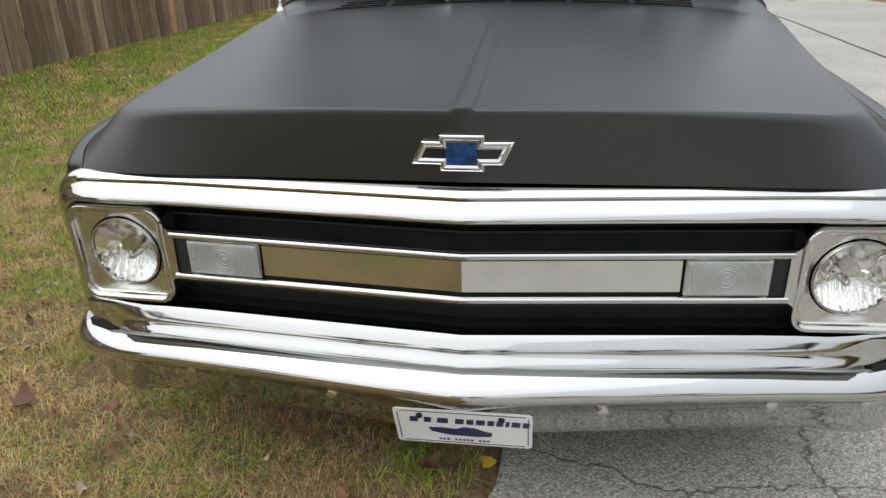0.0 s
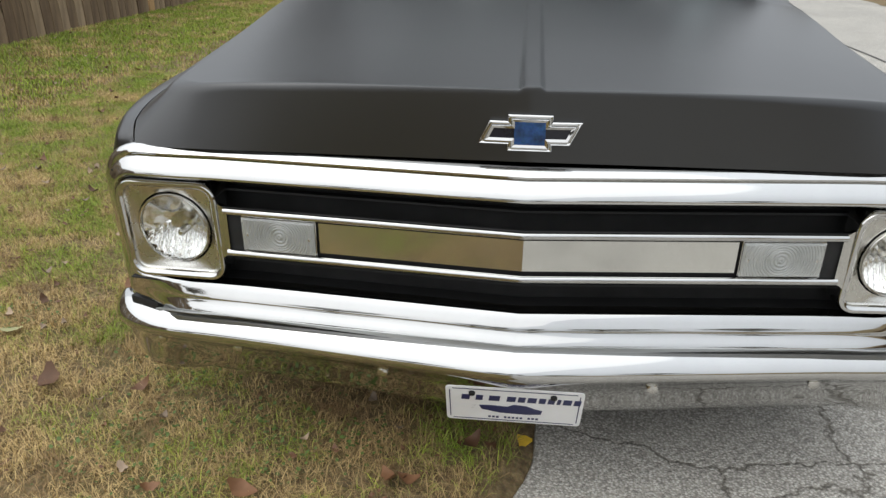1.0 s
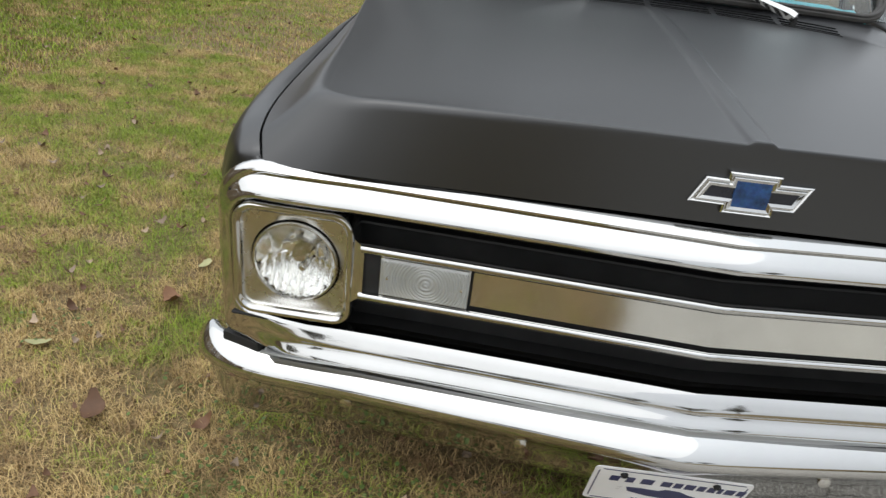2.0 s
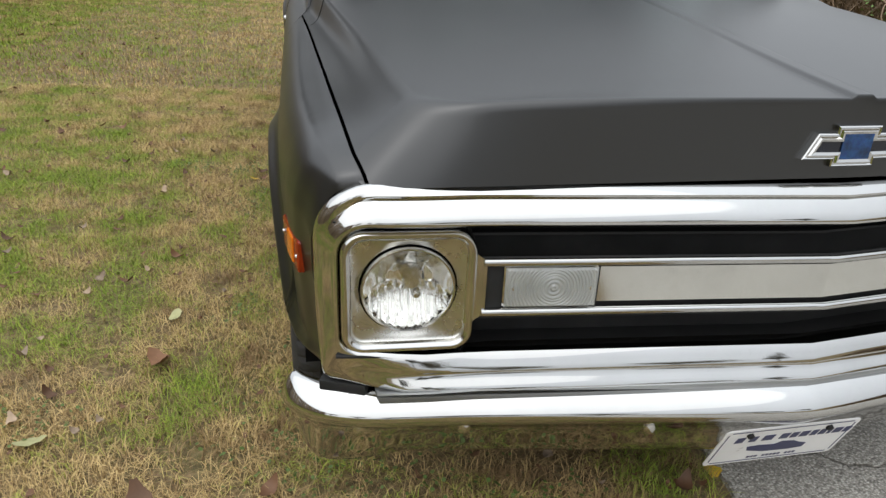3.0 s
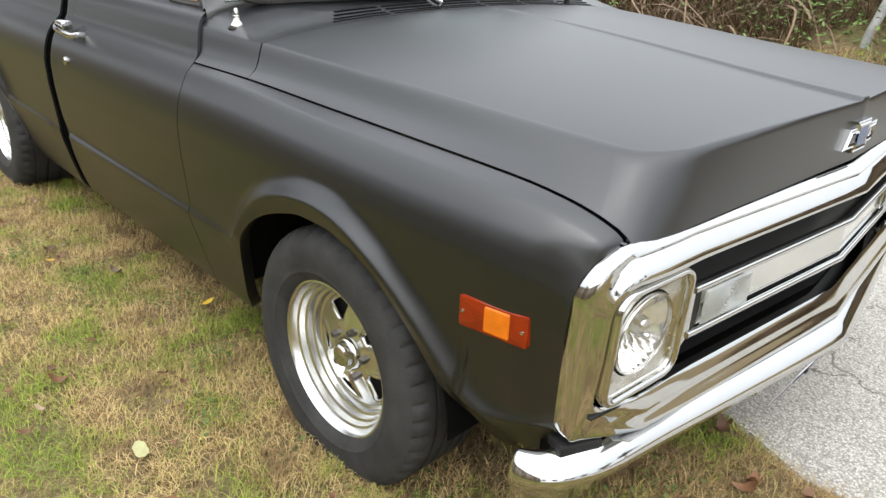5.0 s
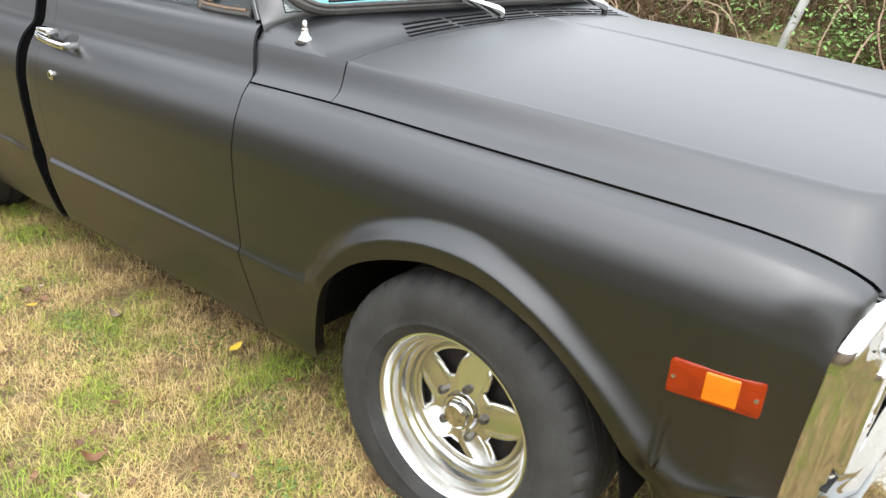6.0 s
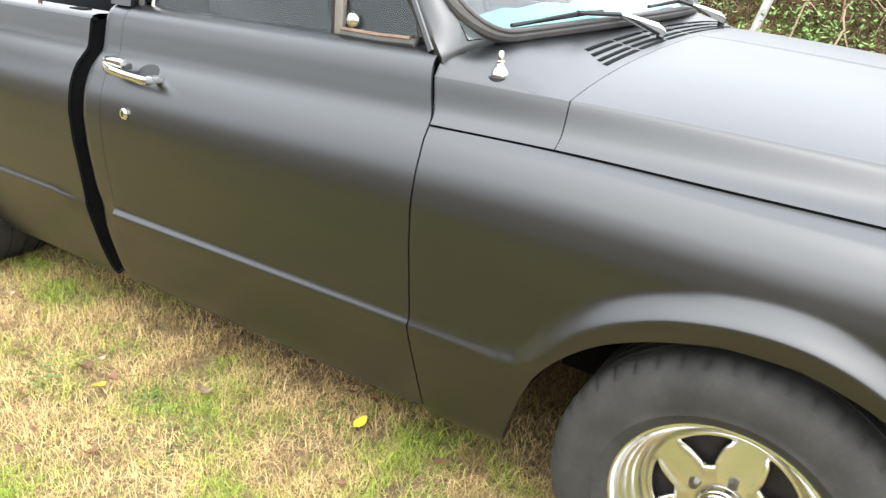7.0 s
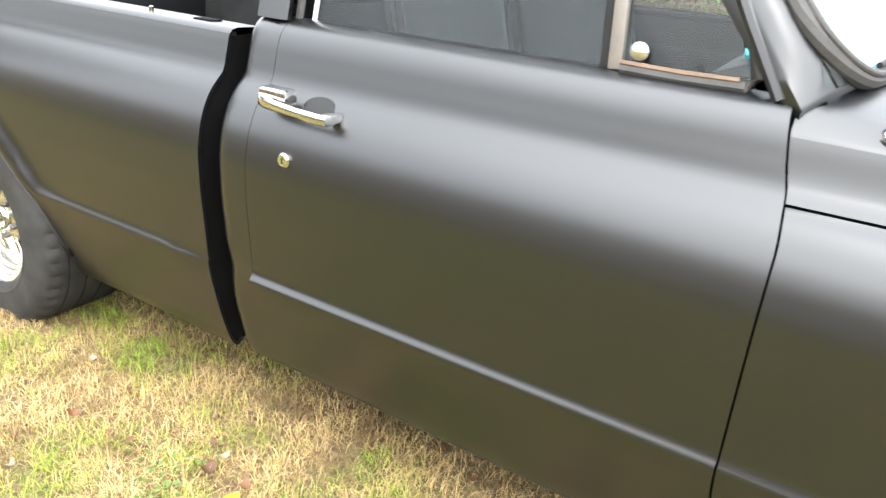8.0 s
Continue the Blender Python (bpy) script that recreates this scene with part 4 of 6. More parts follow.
def door_window(side, d):
    """Door glass, vent pane, posts and seals, parts of the door."""
    def P(y, z, out=0.0):
        return Vector((side * (belt_x(z) + out), y, z - 0.010))
    # main glass
    rows = [[tuple(P(y, z, -0.030)) for z in (0.98, 1.2, 1.49)] for y in np.linspace(3.62, 4.32, 6)]
    g = sheet("door_glass", rows, SIDE_GLASS, d, "tinted side window glass", 0.004, (side, 0, 0))
    g.visible_shadow = False
    # vent pane
    verts = [P(3.385, 1.012, -0.02), P(3.605, 1.012, -0.02), P(3.67, 1.46, -0.02), P(3.64, 1.46, -0.02)]
    bm = bmesh.new()
    f = bm.faces.new([bm.verts.new(p) for p in verts])
    ex = bmesh.ops.extrude_face_region(bm, geom=[f])
    bmesh.ops.translate(bm, vec=(-side * 0.004, 0, 0), verts=[q for q in ex["geom"] if isinstance(q, bmesh.types.BMVert)])
    vp = part("vent_pane", bm, SIDE_GLASS, d, "triangular vent window", False)
    vp.visible_shadow = False
    bar("vent_seal", [P(3.60, 1.016, -0.012), P(3.50, 1.014, -0.012), P(3.40, 1.016, -0.012), P(3.385, 1.03, -0.012), P(3.42, 1.12, -0.012), P(3.53, 1.30, -0.012), P(3.645, 1.46, -0.012)], 0.011, GASKET, d, "weathered rubber vent seal", 8)
    bar("vent_seal_outer", [P(3.345, 1.008, 0.0), P(3.42, 1.12, 0.0), P(3.52, 1.28, 0.0), P(3.66, 1.47, 0.0)], 0.012, PAINT, d, "", 8)
    bar("vent_sill_trim", [P(3.60, 1.026, -0.006), P(3.50, 1.024, -0.006), P(3.41, 1.026, -0.006)], 0.0055, TARNISH, d, "rust-stained vent window frame", 6)
    rt = Matrix.Rotation(-side * 0.20, 4, "Y") @ Matrix.Rotation(0.12 * -1, 4, "X")
    part("vent_post", box_bm((0.016, 0.024, 0.50), (side * (belt_x(1.24) - 0.012), 3.64, 1.245), 0.003, 2, rt), POST, d, "bright metal window divider post")
    part("vent_post_channel", box_bm((0.012, 0.016, 0.50), (side * (belt_x(1.24) - 0.020), 3.662, 1.245), 0.002, 2, rt), BLACK, d)
    v, f = revolve([(0.0, 0.0001), (0.0, 0.016), (-0.006, 0.016), (-0.011, 0.011), (-0.013, 0.0001)], 16, (0, 0, 0), "x")
    q = Vector((side * (belt_x(1.05) - 0.012), 3.575, 1.036))
    solid("vent_latch", [Vector((-p.x * side, p.y, p.z)) + q for p in v], f, ALLOY, d, "bright round vent latch")
    # belt seal, rear channel
    bar("belt_seal", [P(y, 1.008, -0.014) for y in np.linspace(3.39, 4.325, 8)], 0.005, GAP, d, "cracked black belt weatherstrip", 6)
    bar("rear_channel", [P(4.322, 1.0, -0.02), P(4.318, 1.25, -0.02), P(4.29, 1.48, -0.02)], 0.009, GASKET, d, "", 6)
    bar("glass_edge", [P(4.285, 1.0, -0.028), P(4.283, 1.25, -0.028), P(4.26, 1.48, -0.028)], 0.006, STEEL, d, "bright glass edge channel", 6)


def door_fittings(side, d):
    # handle: two mounts and a pull
    def hp(y, out, z):
        return Vector((side * (0.960 + out), y - 0.012, z - 0.017))
    rows = []
    stops = [(4.296, 0.010, 0.011, 0.874), (4.293, 0.030, 0.014, 0.875), (4.27, 0.040, 0.013, 0.874), (4.235, 0.044, 0.011, 0.872), (4.18, 0.044, 0.010, 0.868), (4.135, 0.042, 0.011, 0.865), (4.112, 0.036, 0.010, 0.863), (4.108, 0.020, 0.008, 0.863)]
    for y, out, h, z in stops:
        rows.append([hp(y, out + 0.006 * math.cos(t), z) + Vector((0, 0, h * math.sin(t))) for t in np.linspace(0, 2 * math.pi, 13)[:-1]])
    vs = [p for r in rows for p in r]
    m = 12
    fs = [(i * m + k, i * m + (k + 1) % m, (i + 1) * m + (k + 1) % m, (i + 1) * m + k) for i in range(len(rows) - 1) for k in range(m)]
    fs += [tuple(range(m)), tuple((len(rows) - 1) * m + k for k in range(m))]
    h = solid("door_handle", vs, fs, CHROME, d, "chrome pull handle", 40)
    part("handle_mount", box_bm((0.04, 0.075, 0.032), (side * 0.970, 4.250, 0.868), 0.007), CHROME, h)
    part("handle_foot", box_bm((0.04, 0.025, 0.020), (side * 0.965, 4.112, 0.846), 0.005), CHROME, h)
    # black oval on the flat door surface paints the shade of the finger dimple
    rim = [(4.168 + 0.040 * math.cos(t), 0.855 + 0.017 * math.sin(t)) for t in np.linspace(0, 2 * math.pi, 33)[:-1]]
    rows = [[(side * (side_base(z) + out), lerp(4.168, y, k), lerp(0.855, z, k)) for y, z in rim] for k, out in ((1.0, -0.001), (0.96, 0.0012))]
    rows += [[(side * (side_base(lerp(0.855, z, k)) + 0.0012 + 0.0004 * (1 - k)), lerp(4.168, y, k), lerp(0.855, z, k)) for y, z in rim] for k in (0.7, 0.4, 0.02)]
    sheet("finger_recess", rows, BLACK, h, "dark oval for the shade in the finger recess", 0.0, (side, 0, 0.5), 60, close_u=True)
    v, f = revolve([(0.0, 0.0001), (0.0, 0.016), (0.006, 0.016), (0.010, 0.012), (0.011, 0.0001)], 20, (0, 0, 0), "x")
    q = Vector((side * 0.990, 4.213, 0.745))
    lk = solid("door_lock", [Vector((p.x * side, p.y, p.z)) + q for p in v], f, CHROME, d, "round chrome lock cylinder")
    part("key_slot", box_bm((0.002, 0.002, 0.012), (side * 1.0015, 4.213, 0.745)), BLACK, lk)


for s, d in zip((-1, 1), doors):
    bar("rocker_edge", [(s * 0.916, y, 0.189) for y in np.linspace(3.30, 4.39, 9)], 0.006, PAINT, truck, "", 8)
    door_window(s, d)
    door_fittings(s, d)


# ---- the front: chrome surround, grille, lamps ----
def rounded_loop(x0, x1, z0, z1, radii, per=8, edge=10):
    """Points round a box in the front view, anticlockwise from the lower left; radii: lower left, lower right, upper right, upper left."""
    pts = []
    corners = [(x0, z0, radii[0], math.pi), (x1, z0, radii[1], 1.5 * math.pi), (x1, z1, radii[2], 0.0), (x0, z1, radii[3], 0.5 * math.pi)]
    ends = []
    for cx, cz, r, a0 in corners:
        ox = cx + r if cx == x0 else cx - r
        oz = cz + r if cz == z0 else cz - r
        ends.append([(ox + r * math.cos(a0 + 0.5 * math.pi * k / per), oz + r * math.sin(a0 + 0.5 * math.pi * k / per)) for k in range(per + 1)])
    for i in range(4):
        pts += ends[i]
        a, b = ends[i][-1], ends[(i + 1) % 4][0]
        for k in range(1, edge):
            u = 0.5 - 0.5 * math.cos(math.pi * k / edge)
            pts.append((lerp(a[0], b[0], u), lerp(a[1], b[1], u)))
    return pts


def loops_mesh(name, loops, material, parent, label="", outward=(0, -1, 0), angle=30, thick=0.0):
    return sheet(name, loops, material, parent, label, thick, outward, angle, close_u=True)


def surround():
    """Chrome frame: a grooved bar above, a stepped shelf below, broad slanting sides."""
    per, edge = 10, 24
    inner = rounded_loop(-0.891, 0.891, 0.452, 0.697, (0.034, 0.034, 0.052, 0.052), per, edge)
    outer = rounded_loop(-0.933, 0.933, 0.384, 0.768, (0.022, 0.022, 0.105, 0.105), per, edge)
    top = [(0, -0.040), (0, -0.002), (0.05, 0.006), (0.12, 0.012), (0.22, 0.012), (0.40, 0.004), (0.60, -0.007), (0.645, -0.011), (0.68, -0.015), (0.71, -0.011), (0.76, -0.011), (0.90, -0.022), (0.97, -0.032), (1.0, -0.042), (0.97, -0.052)]
    side = [(0, -0.040), (0, -0.006), (0.06, 0.003), (0.13, 0.006), (0.21, 0.006), (0.28, 0.003), (0.36, 0.0), (0.46, -0.003), (0.56, -0.006), (0.66, -0.009), (0.76, -0.0125), (0.86, -0.017), (0.94, -0.022), (1.0, -0.030), (0.97, -0.046)]
    shelf = [(0, -0.040), (0, -0.003), (0.08, 0.001), (0.20, 0.005), (0.32, 0.009), (0.42, 0.012), (0.47, 0.013), (0.52, 0.010), (0.58, 0.011), (0.70, 0.016), (0.80, 0.020), (0.90, 0.024), (0.95, 0.025), (1.0, 0.022), (1.0, -0.03)]
    weights = []
    for bx, bz in outer:
        if bz < 0.384 + 0.0221:
            u = min(1.0, max(0.0, (0.925 - abs(bx)) / 0.15))
            weights.append((0.0, 1 - u * u * (3 - 2 * u), u * u * (3 - 2 * u)))
        else:
            u = min(1.0, max(0.0, (bz - 0.663) / 0.105))
            u = 1 - math.sqrt(max(0.0, 1 - u * u)) if abs(bx) > 0.828 else 1.0
            u = min(1.0, u)
            weights.append((u, 1 - u, 0.0))
    rows = []
    for k in range(len(top)):
        r = []
        for (ax, az), (bx, bz), (wt, ws, wl) in zip(inner, outer, weights):
            o = top[k][0] * wt + side[k][0] * ws + shelf[k][0] * wl
            calm = lerp(0.4, 1.0, min(1.0, max(0.0, (bz - 0.384) / 0.14)))
            slim = lerp(1.0, 0.45, min(1.0, max(0.0, (abs(bx) - 0.66) / 0.22)))
            d = top[k][1] * wt + (side[k][1] * calm if k < len(top) - 1 else side[k][1]) * ws + (shelf[k][1] * slim if k < len(top) - 1 else shelf[k][1]) * wl
            x, z = lerp(ax, bx, o), lerp(az, bz, o)
            lean = 0.055 * (0.72 - z) * ws
            edge_o = max(0.0, o - 0.7) / 0.3
            d += edge_o * (0.040 * wt * ws + 0.012 * wt * min(1.0, max(0.0, (abs(x) - 0.70) / 0.13)) * (1 - ws))
            x *= 1 - 0.010 * max(0.0, (0.60 - z) / 0.21) ** 2 * o
            r.append((x, nose_y(x) - d + lean - 0.006, z))
        rows.append(r)
    return loops_mesh("grille_surround", rows, CHROME, truck, "polished chrome grille surround", angle=40)


surround()

# black recess behind the grille
rows = [[(x, nose_y(x) + 0.085, z) for x in np.linspace(-0.9, 0.9, 13)] for z in (0.44, 0.50, 0.58, 0.66, 0.72)]
recess = sheet("grille_recess", rows, BLACK, truck, "matt black grille recess", 0.006, (0, -1, 0))
for z in (0.703, 0.446):
    rows = [[(x, nose_y(x) + d, z) for x in np.linspace(-0.9, 0.9, 13)] for d in (0.0, 0.09)]
    sheet("recess_shelf", rows, BLACK, recess, "", 0.003, (0, 0, -1 if z > 0.6 else 1))
for z in (0.662, 0.494):
    rows = [[(x, nose_y(x) + d, z + h) for x in np.linspace(-0.66, 0.66, 13)] for d, h in ((0.075, 0), (0.050, 0.002), (0.048, -0.002), (0.075, -0.004))]
    sheet("grille_slat", rows, BLACK, recess, "", 0.0, (0, -1, 0))


def vee_bar(name, z, half, depth, x_end, material, parent, label="", fwd=0.0):
    """A chrome rail that follows the vee of the nose."""
    rows = []
    for t in np.linspace(0, 2 * math.pi, 13)[:-1]:
        c, s_ = math.cos(t), math.sin(t)
        r = []
        for x, k in [(-x_end, 0.0), (-x_end, 1.0)] + [(q, 1.0) for q in (-0.45, -0.3, -0.15, -0.02, 0.0, 0.02, 0.15, 0.3, 0.45)] + [(x_end, 1.0), (x_end, 0.0)]:
            r.append((x, nose_y(x) - fwd - k * depth * max(-0.6, math.copysign(abs(c) ** 0.6, c)), z + k * half * math.copysign(abs(s_) ** 0.7, s_)))
        rows.append(r)
    rows.append(rows[0])
    return sheet(name, rows, material, parent, label, 0.0, (0, -1, 0), 40)


vee_bar("grille_rail", 0.631, 0.0075, 0.009, 0.646, CHROME, recess, "slim chrome grille rail")
vee_bar("grille_rail", 0.533, 0.0075, 0.009, 0.646, CHROME, recess, "slim chrome grille rail")
rows = [[(x, nose_y(x) + d, z) for x in (-0.66, -0.3, 0.0, 0.3, 0.66)] for z, d in ((0.527, -0.002), (0.533, 0.013), (0.631, 0.013), (0.637, -0.002))]
sheet("rail_backing", rows, BLACK, recess, "", 0.004, (0, -1, 0))
for sx, nm in ((-1, "a"), (1, "b")):
    rows = [[(sx * x, nose_y(x) + 0.006, z) for x in (0.0, 0.2, 0.4, 0.435)] for z in (0.5475, 0.55, 0.614, 0.6165)]
    sheet("grille_panel", rows, STEEL, recess, "polished silver grille panel", 0.004, (0, -1, 0))


def signal_lamp(side):
    cx, cz, w, h = side * 0.524, 0.582, 0.166, 0.076
    y0 = nose_y(cx)
    tilt = Matrix.Rotation(side * 0.096, 4, "Z")
    at = Vector((cx, y0, cz))
    body = part("turn_signal", box_bm((w + 0.004, 0.012, h + 0.004), at + Vector((0, 0.008, 0)), 0.003, 2, tilt), DULL_CHROME, truck, "clear rectangular front turn signal")
    # ribbed lens with rings round the bulb
    nx, nz = 150, 72
    rows = []
    for j in range(nz + 1):
        r = []
        for i in range(nx + 1):
            u, v = (i / nx - 0.5) * w, (j / nz - 0.5) * h
            rad = math.hypot(u + side * 0.004, v)
            hgt = 0.0010 * math.cos(rad * 2 * math.pi / (0.0080 if rad < 0.024 else 0.0056))
            edge = min(1.0, min(w / 2 - abs(u), h / 2 - abs(v)) / 0.004)
            p = tilt @ Vector((u, -0.004 - 0.004 * edge + hgt * edge, v))
            r.append(tuple(at + p))
        rows.append(r)
    lens = sheet("signal_lens", rows, RIBBED, body, "ribbed clear lens", 0.0, (0, -1, 0), 60)
    lens.visible_shadow = False
    v, f = revolve([(0.0, 0.010), (-0.004, 0.008), (-0.006, 0.0001)], 14, at + Vector((-side * 0.004, 0.001, 0)), "y")
    solid("bulb", v, f, DULL_CHROME, body)
    for dx in (-0.070, 0.070):
        v, f = revolve([(-0.003, 0.0045), (-0.008, 0.004), (-0.009, 0.0001)], 10, at + tilt @ Vector((dx, 0, 0.0)), "y")
        solid("lens_screw", v, f, DULL_CHROME, body)
    part("signal_pocket", box_bm((0.034, 0.006, 0.092), at + Vector((side * 0.100, 0.016, 0)), 0.001), BLACK, body)


for s in (-1, 1):
    signal_lamp(s)


def headlight(side):
    """Bezel with a dished pan, and the round lamp in it, on one slightly tilted plane."""
    cz = 0.575
    at = Vector((side * 0.774, nose_y(0.773) + 0.001, cz))
    tilt = Matrix.Translation(at) @ Matrix.Rotation(side * 0.055, 4, "Z") @ Matrix.Rotation(0.045, 4, "X")
    hw, hh = 0.1170, 0.1190
    box = rounded_loop(-hw, hw, -hh, hh, (0.040, 0.040, 0.044, 0.044), 7, 8)

    def inset(d):
        return rounded_loop(-hw + d, hw - d, -hh + d, hh - d, [max(0.006, q - d) for q in (0.040, 0.040, 0.044, 0.044)], 7, 8)

    def put(pts, fwd):
        return [tuple(tilt @ Vector((px, -fwd, pz))) for px, pz in pts]
    circ = [(0.0870 * math.cos(a), 0.0870 * math.sin(a)) for a in [math.atan2(pz, px) for px, pz in box]]
    near = [(lerp(p[0], c[0], 0.5), lerp(p[1], c[1], 0.5)) for p, c in zip(inset(0.020), circ)]
    loops = [put(box, -0.045), put(box, -0.002), put(inset(0.0015), 0.003), put(inset(0.004), 0.006), put(inset(0.008), 0.007), put(inset(0.012), 0.0055), put(inset(0.0145), 0.002), put(inset(0.0165), 0.001), put(inset(0.0168), -0.004)]
    bez = loops_mesh("headlight_bezel", loops, CHROME, truck, "chrome headlight bezel with rounded corners", angle=35)
    wells = [put(inset(0.0167), -0.001), put(inset(0.0172), -0.006), put(inset(0.0190), -0.008), put(inset(0.0230), -0.009), put(near, -0.012), put(circ, -0.015), put([(px * 0.99, pz * 0.99) for px, pz in circ], -0.045)]
    loops_mesh("bezel_pan", wells, PAN, bez, "satin silver pan round the lamp", angle=40)
    # web that joins the bezel to the grille rails
    rows = []
    for px, za, zb, back in ((0.676, 0.510, 0.656, 0.010), (0.666, 0.512, 0.654, 0.005), (0.656, 0.5205, 0.645, 0.004), (0.648, 0.526, 0.6388, 0.005), (0.640, 0.5268, 0.6375, 0.005)):
        y = nose_y(px) - 0.008 + back
        rows.append([(side * px, y + 0.010, za - 0.001), (side * px, y, za), (side * px, y, lerp(za, zb, 0.33)), (side * px, y, lerp(za, zb, 0.66)), (side * px, y, zb), (side * px, y + 0.010, zb + 0.001)])
    sheet("bezel_web", rows, DULL_CHROME, bez, "", 0.0, (0, -1, 0), 40)

    def turned(name, prof, material, parent, label="", segs=56, off=(0, 0), deep=0.013):
        v, f = revolve(prof, segs, (off[0], deep, off[1]), "y")
        return solid(name, [tilt @ q for q in v], f, material, parent, label)
    # black ring put in for the shade between lamp and pan
    turned("lamp_gap_ring", [(0.040, 0.082), (0.012, 0.0825), (0.012, 0.0865), (0.040, 0.0868)], GAP, bez)
    lamp = turned("headlight", [(0.030, 0.0835), (0.0, 0.0835), (-0.005, 0.0828), (-0.007, 0.081), (-0.006, 0.0785), (0.002, 0.077)], DULL_CHROME, truck, "round clear headlight with fluted reflector")
    nr, na = 20, 120
    verts, faces = [], []
    for i in range(nr + 1):
        r = 0.078 * i / nr + 0.0001
        for k in range(na):
            a = 2 * math.pi * k / na
            px, pz = r * math.cos(a), r * math.sin(a)
            depth = 0.045 * (1 - (r / 0.078) ** 2)
            if pz < -0.004 and r > 0.02:
                depth += 0.0055 * math.cos(px * 2 * math.pi / 0.0150) * min(1, (-pz - 0.004) / 0.012)
            elif r > 0.03:
                depth += 0.004 * math.cos(px * 2 * math.pi / 0.042 + 0.8 * side) * math.cos(pz * 40)
            verts.append(tilt @ Vector((px, 0.017 + depth, pz)))
    for i in range(nr):
        for k in range(na):
            q = (k + 1) % na
            faces.append((i * na + k, i * na + q, (i + 1) * na + q, (i + 1) * na + k))
    link_part("reflector", mesh_of("reflector", verts, faces, REFLECTOR, True, 60), lamp, "bright fluted reflector")
    dome = lambda r: 0.016 * (1 - (r / 0.079) ** 2)
    radii = (0.079, 0.072, 0.06, 0.04, 0.02, 0.0001)
    prof = [(-0.004 - dome(r), r) for r in radii] + [(-0.001 - dome(r), r) for r in reversed(radii)]
    gl = turned("headlight_glass", prof, LENS, lamp, "clear domed lens glass")
    gl.visible_shadow = False
    turned("bulb_shield", [(0.045, 0.017), (0.008, 0.016), (0.002, 0.013), (0.0, 0.0001)], DULL_CHROME, lamp, "dull bulb shield", 24, (side * -0.006, 0.014))
    turned("bulb", [(0.03, 0.009), (0.0, 0.008), (-0.004, 0.005), (-0.005, 0.0001)], CHROME, lamp, "", 16, (side * -0.014, -0.010))
    for px, pz in ((0.088, 0.092), (-0.088, -0.092), (0.088, -0.092), (-0.088, 0.092)):
        turned("bezel_screw", [(0.010, 0.0045), (0.003, 0.004), (0.002, 0.0001)], DULL_CHROME, bez, "", 10, (px, pz))


for s in (-1, 1):
    headlight(s)


# ---- bumper, filler pan, plate ----
def bumper_path(x):
    """Front line of the bumper's lip."""
    a = math.sqrt(x * x + 0.0025) - 0.05
    return 1.740 + 0.100 * min(a, 0.62) / 0.62 + 0.036 * max(0.0, a - 0.62) / 0.28 + (0.10 * max(0.0, (a - 0.84) / 0.16) ** 2.2)


def bumper():
    """Swept section: broad upper face, rounded lip, lower face curling under; the ends bend back."""
    prof = [(0.088, 0.366), (0.070, 0.380), (0.058, 0.386), (0.046, 0.387), (0.034, 0.383), (0.022, 0.374), (0.012, 0.364), (0.004, 0.352), (0.0, 0.343), (0.0, 0.337), (0.003, 0.330), (0.010, 0.321), (0.028, 0.300), (0.053, 0.272), (0.075, 0.240), (0.094, 0.205), (0.108, 0.177), (0.120, 0.162), (0.145, 0.157)]
    half = [0.0, 0.008, 0.02] + list(np.linspace(0.07, 0.80, 13))
    stations = [(x, bumper_path(x), 0.0) for x in half]
    p0, p1, p2 = (0.80, bumper_path(0.80)), (0.985, bumper_path(0.80) + 0.026), (1.004, 1.980)
    for k in range(1, 23):
        u = k / 22
        stations.append(tuple((1 - u) ** 2 * p0[i] + 2 * u * (1 - u) * p1[i] + u * u * p2[i] for i in (0, 1)) + (u,))

    def section(i, sgn):
        x, y, u = stations[i]
        a, b = stations[max(0, i - 1)], stations[min(len(stations) - 1, i + 1)]
        tx, ty = b[0] - a[0], b[1] - a[1]
        if x < 0.01:
            tx, ty = 1.0, 0.0
        ln = math.hypot(tx, ty)
        nx, ny = -ty / ln, tx / ln
        r = []
        for back, z in prof:
            low = max(0.0, min(1.0, (0.33 - z) / 0.05))
            back *= lerp(lerp(1.0, 0.62, u ** 2), lerp(1.0, 0.38, u ** 0.8), low)
            zz = z - 0.008 - 0.016 * min(1.0, x / 0.9) * (1 if z > 0.3 else 0.3)
            zz += 0.030 * u ** 3 * max(0.0, (0.25 - z) / 0.09)
            r.append((sgn * (x + nx * back), y + ny * back, zz))
        return r
    rows = [section(i, -1) for i in range(len(stations) - 1, 0, -1)] + [section(i, 1) for i in range(len(stations))]

    def cap(r, k, back):
        c = Vector((sum(p[0] for p in r) / len(r), sum(p[1] for p in r) / len(r), sum(p[2] for p in r) / len(r)))
        return [tuple(Vector(p).lerp(c, k) + Vector((0, back, 0))) for p in r]
    rows = [cap(rows[0], 0.30, 0.010), cap(rows[0], 0.06, 0.007)] + rows + [cap(rows[-1], 0.06, 0.007), cap(rows[-1], 0.30, 0.010)]
    ob = sheet("front_bumper", rows, CHROME, truck, "chrome vee-shaped front bumper with plate", 0.005, (0, -1, 0.3), 50)
    for x in (-0.86, -0.66, -0.30, 0.30, 0.66, 0.86):
        v, f = revolve([(0.0, 0.013), (-0.004, 0.012), (-0.006, 0.007), (-0.007, 0.0001)], 16, (x, bumper_path(x) + 0.040, 0.272), "y")
        solid("bumper_bolt", v, f, DULL_CHROME, ob, "round chrome bolt head")
    return ob


